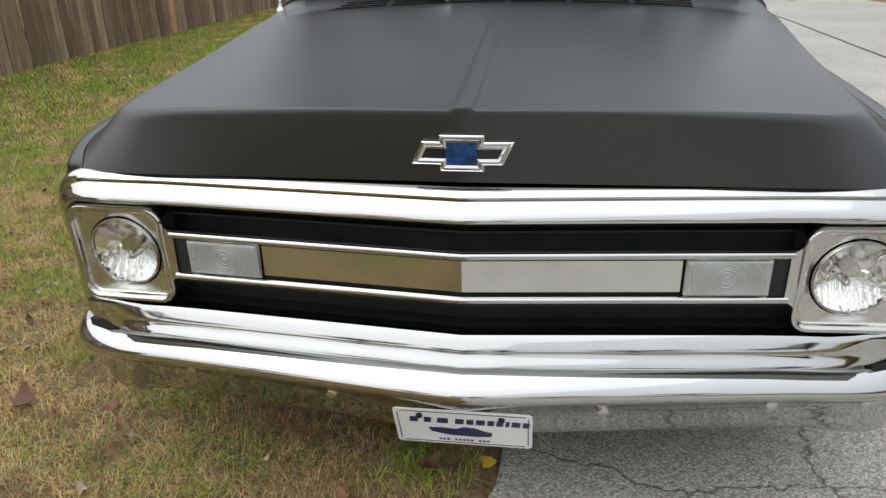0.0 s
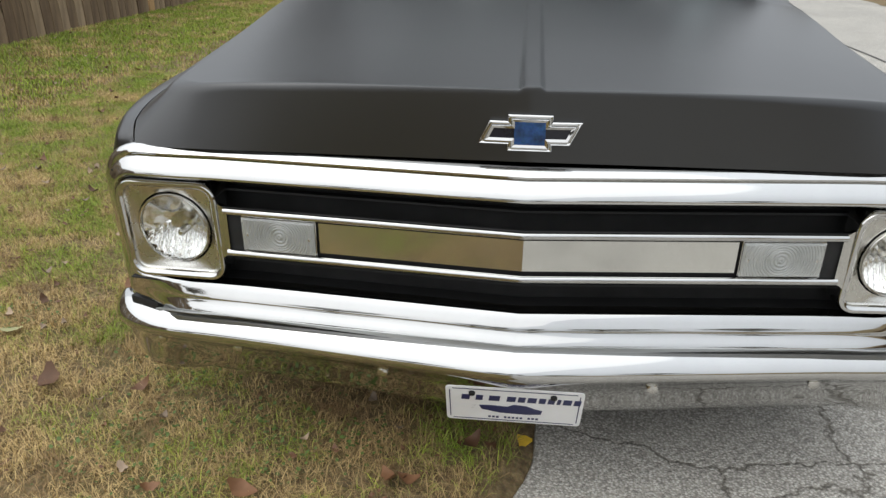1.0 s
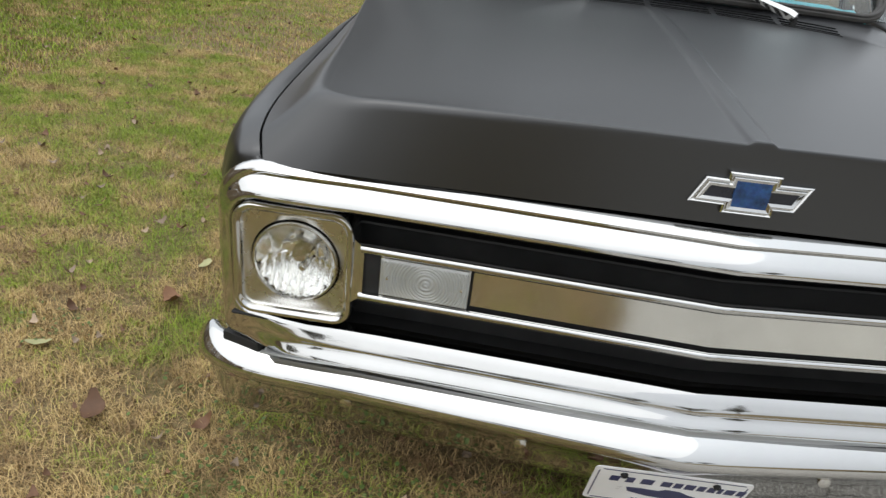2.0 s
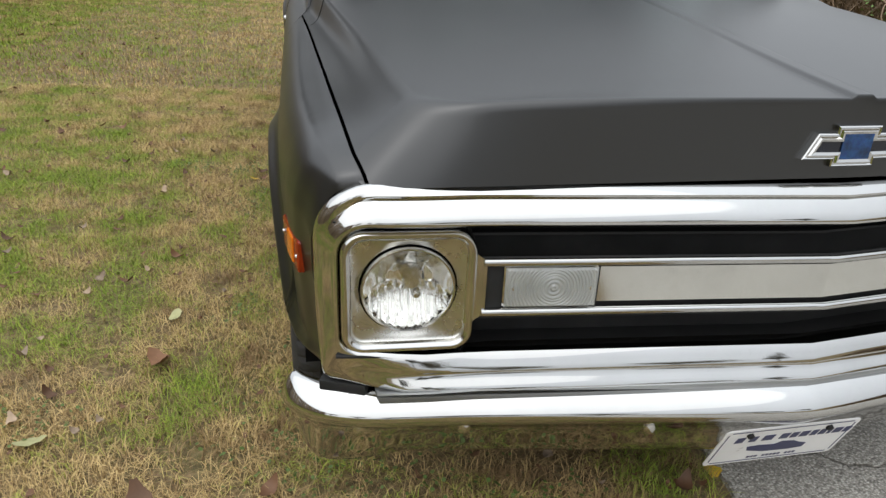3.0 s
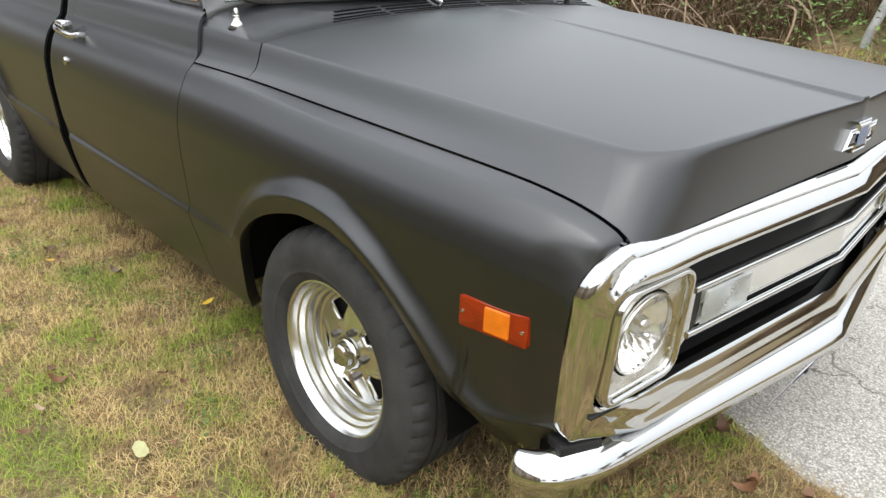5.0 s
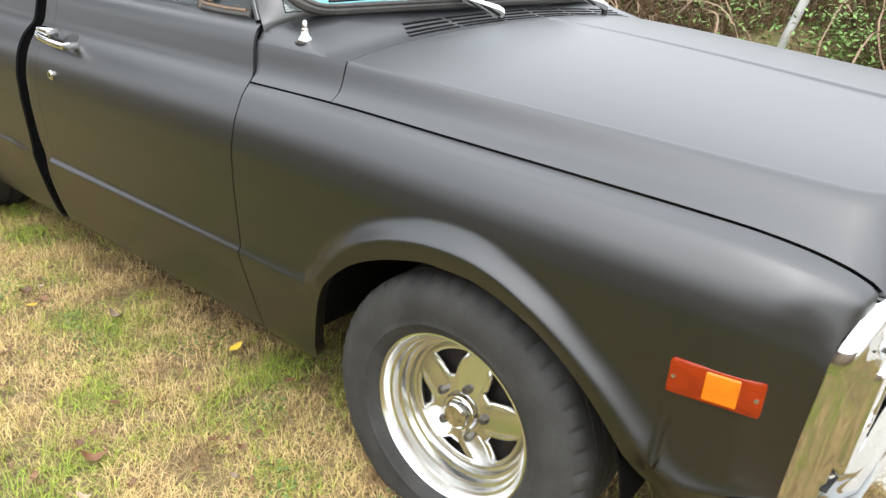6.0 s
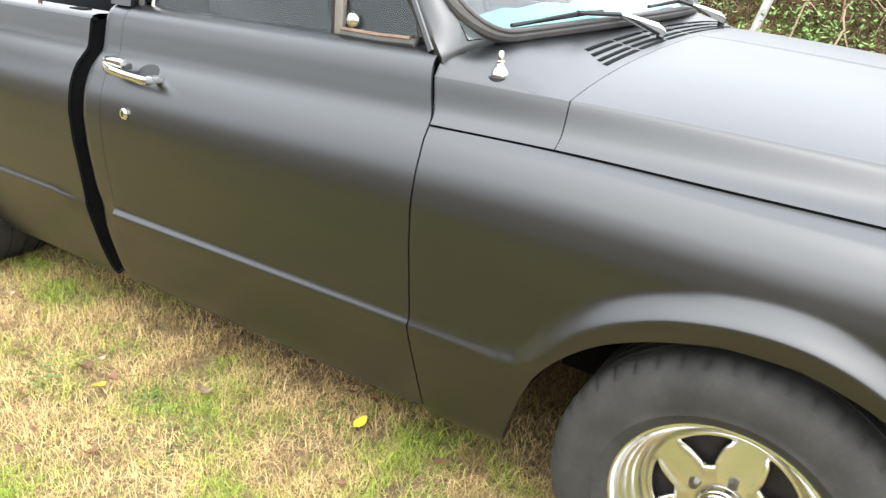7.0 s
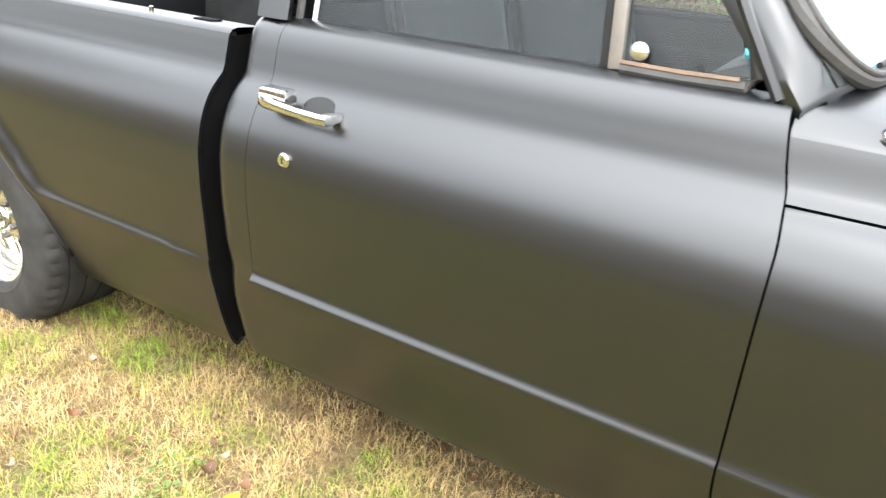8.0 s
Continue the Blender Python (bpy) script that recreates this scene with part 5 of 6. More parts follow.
bumper_ob = bumper()
rows = []
for f in (0.0, 0.35, 0.6, 0.75, 1.0):
    rows.append([(x, lerp(nose_y(x) - 0.030, bumper_path(x) + 0.040, f), lerp(0.389, 0.368, f) + 0.005 * math.sin(f * 9)) for x in np.linspace(-0.83, 0.83, 19)])
sheet("filler_pan", rows, SILVER, truck, "silver filler panel behind the bumper", 0.003, (0, -0.2, 1), 30)
for s in (-1, 1):
    part("pan_end", box_bm((0.090, 0.050, 0.022), (s * 0.881, 1.932, 0.367), 0.004, 2, Matrix.Rotation(s * 0.37, 4, "Z")), BLACK, truck, "black rubber end block")


def number_plate():
    top, bot = Vector((0, 1.781, 0.277)), Vector((0, 1.836, 0.147))
    up = (top - bot)
    w, h = 0.305, up.length
    up.normalize()
    right = Vector((1, 0, 0))
    out = right.cross(up).normalized()
    c = (top + bot) / 2
    m = Matrix.Translation(c) @ Matrix((right, up, out)).transposed().to_4x4()

    def slab(name, material, outline, z0, z1, label="", parent=None):
        bm = bmesh.new()
        f = bm.faces.new([bm.verts.new(m @ Vector((px, py, z0))) for px, py in outline])
        ex = bmesh.ops.extrude_face_region(bm, geom=[f])
        bmesh.ops.translate(bm, vec=out * (z1 - z0), verts=[q for q in ex["geom"] if isinstance(q, bmesh.types.BMVert)])
        return part(name, bm, material, parent, label, False)

    def rect(cx, cy, ww, hh, r=0.0, shear=0.0):
        if r:
            return [(cx + px, cy + py) for px, py in rounded_loop(-ww / 2, ww / 2, -hh / 2, hh / 2, (r, r, r, r), 4, 2)]
        return [(cx - ww / 2 - shear, cy - hh / 2), (cx + ww / 2 - shear, cy - hh / 2), (cx + ww / 2 + shear, cy + hh / 2), (cx - ww / 2 + shear, cy + hh / 2)]
    p = slab("plate", PLATE, rect(0, 0, w, h, 0.010), 0.0, 0.0025, "white show plate with dark blue bars and car outline", bumper_ob)
    # border line
    for ob_ in ((0, h / 2 - 0.008, w - 0.03, 0.0022), (0, -h / 2 + 0.008, w - 0.03, 0.0022), (-w / 2 + 0.009, 0, 0.0022, h - 0.03), (w / 2 - 0.009, 0, 0.0022, h - 0.03)):
        slab("border_line", INK, rect(*ob_), 0.0025, 0.0032, "", p)
    # the line of writing as bars
    x = -0.118
    for ww, gap in ((0.020, 0.012), (0.017, 0.012), (0.026, 0.014), (0.021, 0.004), (0.017, 0.004), (0.021, 0.004), (0.016, 0.004), (0.016, 0.004), (0.009, 0.004), (0.020, 0.004), (0.016, 0)):
        slab("letter_bar", INK, rect(x + ww / 2, 0.030, ww * 0.92, 0.020, 0, 0.001), 0.0025, 0.0034, "", p)
        x += ww + gap
    for i in range(13):
        if i not in (3, 9):
            slab("small_bar", INK, rect(-0.054 + i * 0.009, -0.050, 0.006, 0.007), 0.0025, 0.0033, "", p)
    car = [(-0.078, 0.004), (-0.072, -0.012), (-0.03, -0.024), (0.03, -0.026), (0.062, -0.022), (0.064, -0.006), (0.045, 0.0), (0.028, 0.010), (0.0, 0.013), (-0.014, 0.003), (-0.05, 0.006)]
    slab("car_outline", INK, [(a, b - 0.006) for a, b in car], 0.0025, 0.0034, "", p)
    for bx in (-0.094, 0.086):
        v, f = revolve([(0.002, 0.0075), (0.008, 0.007), (0.010, 0.0001)], 12, (0, 0, 0), "z")
        solid("plate_bolt", [m @ (q + Vector((bx, 0.049, 0))) for q in v], f, BLACK, p)
    return p


number_plate()


def emblem():
    cx, cz = 0.0, 0.833
    outline = [(-0.100, -0.023), (-0.043, -0.023), (-0.043, -0.036), (0.043, -0.036), (0.043, -0.023), (0.078, -0.023), (0.100, 0.023), (0.043, 0.023), (0.043, 0.036), (-0.043, 0.036), (-0.043, 0.023), (-0.078, 0.023)]

    def inset(d):
        out = []
        n = len(outline)
        for i in range(n):
            a, b, c = Vector(outline[i - 1]), Vector(outline[i]), Vector(outline[(i + 1) % n])
            e1, e2 = (b - a).normalized(), (c - b).normalized()
            n1, n2 = Vector((-e1.y, e1.x)), Vector((-e2.y, e2.x))
            k = n1 + n2
            out.append(b + k * (d / max(0.35, k.dot(n1))))
        return out
    y0 = hood_nose(0) + 0.0185

    def loop(d, fwd):
        return [(cx + p.x, y0 - 0.006 - fwd + 0.05 * abs(p.x), cz + p.y) for p in inset(d)]
    rows = [loop(0, -0.012), loop(0, 0.004), loop(0.002, 0.006), loop(0.0045, 0.004), loop(0.006, 0.004), loop(0.0085, 0.008), loop(0.0135, 0.006), loop(0.014, 0.0)]
    ob = loops_mesh("emblem", rows, CHROME, truck, "chrome cross-shaped emblem with blue enamel", angle=25)
    bm = bmesh.new()
    bm.faces.new([bm.verts.new(p) for p in loop(0.0130, 0.0035)])
    part("emblem_wing", bm, surface("dark_blue_black_enamel", (0.012, 0.014, 0.022), 0.15, vary=0.3, scale=30), ob, "dark enamel field", False)
    part("emblem_centre", box_bm((0.060, 0.0015, 0.046), (cx, y0 - 0.0098, cz), 0.0004), BLUE, ob, "blue enamel centre", False)


emblem()


def marker(side):
    """Amber side marker: dark amber lens with a bright reflector block."""
    y0, y1, zc = 2.150, 2.007, 0.590

    def P(y, z, o):
        x = lerp(0.978, 0.9515, (y0 - y) / (y0 - y1)) + o
        return Vector((side * x, y, z))

    def slab(name, ya, yb, za, zb, o0, o1, material, parent, label, r=0.006):
        lp = rounded_loop(min(ya, yb), max(ya, yb), za, zb, (r, r, r, r), 4, 2)
        rows = [[P(a, b, o0) for a, b in lp], [P(a, b, o1 - 0.002) for a, b in lp]]
        cy, cz = (ya + yb) / 2, (za + zb) / 2
        rows.append([P(lerp(a, cy, 0.05), lerp(b, cz, 0.1), o1) for a, b in lp])
        rows.append([P(cy, cz, o1 + 0.0005) for a, b in lp])
        return sheet(name, rows, material, parent, label, 0.0, (side, 0, 0), 30, close_u=True)
    base = slab("side_marker", y0 - 0.001, y1 + 0.001, zc - 0.031, zc + 0.031, -0.012, 0.003, GAP, truck, "amber rectangular side marker light")
    slab("marker_lens", y0, y1, zc - 0.032, zc + 0.032, -0.004, 0.009, AMBER_DARK, base, "dark amber lens")
    slab("reflector_block", 2.094, 2.042, zc - 0.026, zc + 0.026, 0.006, 0.0125, AMBER, base, "bright orange reflector block", 0.003)
    for y in (y0 - 0.009, y1 + 0.009):
        v, f = revolve([(0.0, 0.004), (0.003, 0.0035), (0.004, 0.0001)], 10, (0, 0, 0), "x")
        q = P(y, zc, 0.0085)
        solid("lens_screw", [Vector((p.x * side, p.y, p.z)) + q for p in v], f, DULL_CHROME, base)


for s in (-1, 1):
    marker(s)


# ---- wheels ----
def wheel(side, y, z, lip_x, tyre_r, tyre_w, turn):
    """Polished five-slot wheel: dished rim, centre with openings, cap, nuts, tyre, drum."""
    centre = Vector((side * lip_x, y, z))

    def put(p):
        # local: x outwards
        c, s_ = math.cos(turn), math.sin(turn)
        return centre + Vector((side * p[0], p[1] * c - p[2] * s_, p[1] * s_ + p[2] * c))
    lip = [(-0.02, 0.200), (0.0, 0.207), (0.004, 0.2055), (0.005, 0.201), (0.0, 0.1965), (-0.006, 0.194), (-0.018, 0.190), (-0.022, 0.184), (-0.036, 0.180), (-0.040, 0.173), (-0.054, 0.170), (-0.057, 0.163), (-0.070, 0.160), (-0.075, 0.153), (-0.076, 0.146)]
    v, f = revolve(lip, 72)
    rim = solid("wheel", [put(p) for p in v], f, ALLOY, truck, "polished alloy five-slot wheel with black tyre", 30)
    # centre disc with five slots
    na, radii = 120, [0.150, 0.146, 0.142, 0.137, 0.131, 0.124, 0.116, 0.108, 0.100, 0.094, 0.088, 0.076, 0.064, 0.054, 0.044]

    def slot_half(r):
        return min(0.30, max(0.12, lerp(0.14, 0.30, (r - 0.088) / 0.045)))
    verts, faces = [], []
    for r in radii:
        hf = slot_half(r)
        for k in range(na):
            j, per = k % 24, k // 24
            ph = j / 6 * (0.5 - hf) if j < 6 else 0.5 - hf + (j - 6) / 12 * 2 * hf if j <= 18 else 0.5 + hf + (j - 18) / 6 * (0.5 - hf)
            a = 2 * math.pi * (per + ph) / 5
            edge_d = max(0.0, 0.5 - hf - min(ph, 1 - ph)) * r * 1.257
            spoke = min(1.0, edge_d / 0.008)
            dep = -0.070 + 0.022 * (0.147 - r) / 0.1 + 0.007 * (1 - spoke) * min(1, max(0, (r - 0.06) / 0.02)) * min(1, max(0, (0.145 - r) / 0.015))
            verts.append((dep, r * math.cos(a), r * math.sin(a)))
    for i in range(len(radii) - 1):
        rm = (radii[i] + radii[i + 1]) / 2
        for k in range(na):
            if 0.088 < rm < 0.142 and 6 <= k % 24 < 18:
                continue
            q = (k + 1) % na
            faces.append((i * na + k, i * na + q, (i + 1) * na + q, (i + 1) * na + k))
    me = mesh_of("wheel_centre", [put(p) for p in verts], faces, ALLOY, True, 40)
    bm = bmesh.new()
    bm.from_mesh(me)
    bmesh.ops.delete(bm, geom=[q for q in bm.verts if not q.link_faces], context="VERTS")
    bmesh.ops.recalc_face_normals(bm, faces=bm.faces)
    if sum(q.normal.x * side for q in bm.faces) < 0:
        bmesh.ops.reverse_faces(bm, faces=bm.faces)
    bm.to_mesh(me)
    bm.free()
    me.shade_smooth()
    me.set_sharp_from_angle(angle=radians(40))
    ob = link_part("wheel_centre", me, rim, "slotted wheel centre")
    so = ob.modifiers.new("thickness", "SOLIDIFY")
    so.thickness, so.offset = 0.014, -1.0
    v, f = revolve([(-0.060, 0.048), (-0.040, 0.044), (-0.036, 0.040), (-0.036, 0.034), (-0.024, 0.031), (-0.020, 0.026), (-0.019, 0.0001)], 32)
    solid("hub_cap", [put(p) for p in v], f, CHROME, rim, "chrome hub cap")
    # nuts take a dark grey that carries the shade of their recessed holes
    for k in range(5):
        a = 2 * math.pi * (k + 0.0) / 5
        c = Vector((0, 0.063 * math.cos(a), 0.063 * math.sin(a)))
        v, f = revolve([(-0.062, 0.011), (-0.042, 0.0105), (-0.038, 0.008), (-0.037, 0.0001)], 6)
        solid("lug_nut", [put(p + c) for p in v], f, SHADED_NUT, rim, "chrome lug nut darkened for its shaded hole")
    v, f = revolve([(-0.098, 0.145), (-0.095, 0.10), (-0.095, 0.0001)], 40)
    solid("brake_drum", [put(p) for p in v], f, DRUM, rim, "dark rusty brake drum")
    v, f = revolve([(-0.076, 0.150), (-0.16, 0.165), (-0.20, 0.19)], 40)
    solid("rim_barrel", [put(p) for p in v], f, DRUM, rim)
    # tyre: sidewall bulge, shoulder notches, tread grooves
    R, W = tyre_r, tyre_w
    prof = [(-0.012, 0.198), (0.006, 0.2065), (0.013, 0.214), (0.0185, 0.222), (0.0225, 0.230), (0.0240, 0.2312), (0.0243, 0.2340), (0.0240, 0.2352), (0.0258, 0.246), (0.0268, 0.258), (0.0268, R - 0.062), (0.0260, R - 0.052), (0.0242, R - 0.044), (0.0225, R - 0.038), (0.0185, R - 0.029), (0.013, R - 0.019), (0.006, R - 0.010), (-0.003, R - 0.004), (-0.014, R - 0.001), (-0.02, R)]
    inner = [(-W - a, r) for a, r in prof]
    tread = []
    for g in np.linspace(-0.045, -W + 0.045, 4):
        tread += [(g + 0.005, R), (g + 0.0045, R - 0.007), (g - 0.0045, R - 0.007), (g - 0.005, R)]
    full = prof + tread + list(reversed(inner))
    segs = 180
    v, f = revolve(full, segs)
    for i, (a, r) in enumerate(full):
        if r > R - 0.012 and r < R + 0.001 and (-0.03 < a < 0.02 or -W - 0.02 < a < -W + 0.03):
            for k in range(0, segs, 4):
                p = v[i * segs + k]
                v[i * segs + k] = Vector((p.x - math.copysign(0.004, a + W / 2), p.y * (1 - 0.006 / r), p.z * (1 - 0.006 / r)))
    solid("tyre", [put(p) for p in v], f, RUBBER, rim, "worn black rubber tyre", 32)
    return rim


for s in (-1, 1):
    wheel(s, HUB_Y, HUB_Z, 0.962, 0.335, 0.20, 0.50)
    wheel(s, REAR_Y - 0.03, REAR_Z - 0.030, 0.978, 0.358, 0.27, 0.9)

# ---- cabin ----
def seat_back(x0, x1, name):
    rows = []
    for v in np.linspace(0, 1, 10):
        r = []
        for u in np.linspace(0, 1, 17):
            x = lerp(x0, x1, u)
            e = min(u, 1 - u)
            puff = 0.05 * min(1, e * 6) ** 0.5
            z = lerp(0.62, 1.34, v)
            y = lerp(4.02, 4.20, v) - puff * (1 - v ** 6) - 0.002 * math.cos(u * 40)
            r.append((x, y, z + 0.02 * puff / 0.05))
        rows.append(r)
    return sheet(name, rows, CLOTH, truck, "dark grey cloth seat back", 0.08, (0, -1, 0.2), 60)


seat_back(-0.77, -0.31, "seat_back")
seat_back(-0.22, 0.66, "seat_back")
for x in (-0.77, -0.31, -0.22, 0.66):
    bar("seat_piping", [(x, lerp(4.015, 4.185, v) - 0.012, lerp(0.64, 1.33, v)) for v in np.linspace(0, 1, 6)], 0.010, BLACK, truck, "black piping along the seat back", 8)
part("seat_cushion", box_bm((1.5, 0.5, 0.16), (0, 3.82, 0.56), 0.05, 4), CLOTH, truck, "dark grey cloth bench seat cushion")
rows = [[(x, y, z + 0.02 * (1 - (x / 0.8) ** 2)) for x in np.linspace(-0.76, 0.76, 13)] for y, z in ((3.235, 1.0), (3.30, 1.025), (3.42, 1.03), (3.47, 1.01), (3.48, 0.85))]
dash = sheet("dashboard", rows, TRIM_IN, truck, "dark dashboard", 0.02, (0, -0.3, 1), 50)
rows = [[(x, y + 0.012 * math.sin(x * 17), z + 0.022 * (1 - (x / 0.8) ** 2) + 0.006 * math.sin(x * 23 + y * 40)) for x in np.linspace(-0.74, 0.74, 25)] for y, z in ((3.24, 1.012), (3.29, 1.035), (3.36, 1.04), (3.43, 1.038))]
sheet("dash_cover", rows, DASH, dash, "crumpled turquoise cover on the dashboard", 0.006, (0, 0, 1), 60)
pts = [(0.40 + 0.20 * math.cos(t), 3.62 + 0.09 * math.sin(t), 1.05 + 0.17 * math.sin(t)) for t in np.linspace(0, 2 * math.pi, 33)]
bar("steering_wheel", pts, 0.012, BLACK, truck, "thin black steering wheel rim", 8)

# ---- wipers, antenna, mirror ----
def wiper(px, blade_a, blade_b):
    p = Vector((px, 3.078, 1.018))
    q = Vector((px - 0.115, 3.152, 1.060))
    d = (q - p)
    bm = bmesh.new()
    n = Vector((0, -0.6, 0.8))
    side_v = d.cross(n).normalized()
    rows = []
    for t, w, h in ((-0.03, 0.010, 0.004), (0.0, 0.014, 0.016), (0.15, 0.015, 0.020), (0.7, 0.011, 0.014), (1.0, 0.006, 0.008)):
        c = p + d * t
        rows.append([c + side_v * w, c + side_v * w * 0.8 + n * h, c - side_v * w * 0.8 + n * h, c - side_v * w])
    vs = [[bm.verts.new(v) for v in r] for r in rows]
    for i in range(len(vs) - 1):
        for k in range(3):
            bm.faces.new((vs[i][k], vs[i][k + 1], vs[i + 1][k + 1], vs[i + 1][k]))
    bm.faces.new(vs[0])
    bm.faces.new(list(reversed(vs[-1])))
    arm = part("wiper_arm", bm, STEEL, truck, "brushed silver wiper arm with black blade", True, 30)
    v, f = revolve([(-0.03, 0.010), (0.005, 0.010), (0.010, 0.006), (0.011, 0.0001)], 14, p, "z")
    solid("wiper_pivot", v, f, BLACK, arm)
    a, b = Vector(blade_a), Vector(blade_b)
    mid = a.lerp(b, 0.55)
    up = Vector((0, -0.03, 0.012))
    bar("wiper_blade", [a, a.lerp(b, 0.5) + up * 0.1, b], 0.005, BLACK, arm, "black rubber blade", 6)
    bar("blade_bridge", [a.lerp(b, 0.15), a.lerp(b, 0.35) + up * 0.7, mid + up, a.lerp(b, 0.75) + up * 0.7, b.lerp(a, 0.05)], 0.0035, BLACK, arm, "", 6)
    bar("blade_link", [q + Vector((0, 0, 0.005)), mid + up], 0.006, BLACK, arm, "", 6)


wiper(-0.195, (-0.722, 3.236, 1.054), (-0.329, 3.192, 1.070))
wiper(0.45, (-0.07, 3.160, 1.074), (0.33, 3.190, 1.072))


def antenna():
    p = (-0.842, 3.190, 0.966)
    v, f = revolve([(-0.010, 0.018), (0.006, 0.0185), (0.012, 0.017), (0.018, 0.012), (0.022, 0.0095), (0.032, 0.009), (0.034, 0.0065), (0.048, 0.006), (0.052, 0.004), (0.053, 0.0001)], 20, p, "z")
    ob = solid("antenna_base", v, f, DULL_CHROME, truck, "tarnished metal antenna base")
    v, f = revolve([(-0.012, 0.024), (0.002, 0.024), (0.004, 0.021)], 20, p, "z")
    solid("antenna_gasket", v, f, BLACK, ob)


antenna()


def door_mirror():
    """Chrome mirror on the driver's door."""
    bar("mirror_arm", [(0.88, 3.47, 0.985), (0.92, 3.48, 0.995), (0.97, 3.49, 1.02)], 0.008, CHROME, truck, "thin chrome mirror arm", 8)
    v, f = revolve([(-0.018, 0.0001), (-0.016, 0.035), (-0.008, 0.056), (0.004, 0.062), (0.010, 0.060)], 24, (0, 0, 0), "y")
    solid("mirror_shell", [Vector((p.x * 1.3 + 1.02, p.y + 3.49, p.z + 1.03)) for p in v], f, CHROME, truck, "chrome oblong mirror shell")


door_mirror()


# the nose points a little to the road: the front end stands back on that side
for ob in truck.children_recursive:
    for v in ob.data.vertices:
        v.co.y += 0.018 * (v.co.x + 0.95) * min(1.0, max(0.0, (3.0 - v.co.y) / 0.6))


# ---- lawn, leaves, fence, bank ----
def near_lawn(x, y):
    if x > road_edge(y) - 0.02:
        return 0.0
    # thinner, shaded grass under the body; elsewhere tufts with bare gaps between
    if -0.75 < x and 2.1 < y:
        return 0.35
    n = noise.noise((x * 7.5, y * 7.5, 0.0)) + 0.6 * noise.noise((x * 22, y * 22, 4.0))
    return min(1.0, max(0.22, 0.72 + 0.9 * n))


near = new("lawn_grass", blade_mesh("lawn_grass", 560000, (-3.3, 0.15, 0.9, 6.4), 0.042, 0.0018, GRASS, near_lawn, 1.7, 3))
tagged(near, "short dormant grass, straw with green patches", "grass", kind="stuff")
mid_g = new("lawn_grass", blade_mesh("lawn_grass_far", 120000, (-5.2, -3.3, 0.5, 16.0), 0.045, 0.0055, GRASS, None, 1.0, 4))
tagged(mid_g, "short dormant grass further up the lawn", "grass", kind="stuff")
mid_h = new("lawn_grass", blade_mesh("lawn_grass_behind", 100000, (-3.3, 0.1, 6.4, 16.0), 0.042, 0.0048, GRASS, near_lawn, 1.0, 5))
tagged(mid_h, "short dormant grass behind the truck", "grass", kind="stuff")

mid_f = new("lawn_grass", blade_mesh("lawn_grass_front", 110000, (-5.2, 0.1, -3.5, 0.9), 0.040, 0.006, GRASS, near_lawn, 1.0, 6))
tagged(mid_f, "short dormant grass before the truck", "grass", kind="stuff")


def leaf_mesh(name, length, width, curl, material, seed):
    rng = random.Random(seed)
    rows, n = [], 7
    for i in range(n):
        u = i / (n - 1)
        w = width * math.sin(math.pi * min(1, u * 0.93 + 0.05)) ** 0.8 * (1 + rng.uniform(-0.25, 0.25))
        z = curl * (2 * u - 1) ** 2 * length
        rows.append([((-0.5 + u) * length, -w / 2, z + abs(curl) * w * rng.uniform(0.1, 0.6)), ((-0.5 + u) * length, 0, z), ((-0.5 + u) * length, w / 2, z + abs(curl) * w * rng.uniform(0.1, 0.6))])
    verts = [p for r in rows for p in r]
    faces = [(i * 3 + k, i * 3 + k + 1, i * 3 + k + 4, i * 3 + k + 3) for i in range(n - 1) for k in range(2)]
    return mesh_of(name, verts, faces, material, True, 60)


LEAVES = {
    "brown": ([leaf_mesh("leaf_brown", 0.075, 0.042, 0.35, LEAF_BROWN, k) for k in range(3)], "curled dead brown leaf lying in the grass"),
    "tan": ([leaf_mesh("leaf_tan", 0.06, 0.034, 0.45, LEAF_TAN, k + 5) for k in range(3)], "dry tan leaf curled on the lawn"),
    "yellow": ([leaf_mesh("leaf_yellow", 0.05, 0.034, 0.12, LEAF_YELLOW, k + 9) for k in range(2)], "fallen yellow leaf lying in the grass"),
    "pale": ([leaf_mesh("leaf_pale", 0.062, 0.036, 0.10, LEAF_PALE, k + 12) for k in range(2)], "fallen pale greenish leaf on the grass"),
}


def leaf(kind, x, y, scale=1.0, seed=0):
    rng = random.Random(seed * 77 + 5)
    meshes, label = LEAVES[kind]
    ob = new("fallen_leaf", meshes[seed % len(meshes)])
    lift = 0.028 if x < road_edge(y) - 0.05 else 0.006
    ob.matrix_world = pose(x, y, ground_height(x, y) + lift, rng.uniform(-22, 22), rng.uniform(-22, 22), rng.uniform(0, 360)) @ Matrix.Scale(scale, 4)
    tagged(ob, label, "leaf", "fallen leaves")


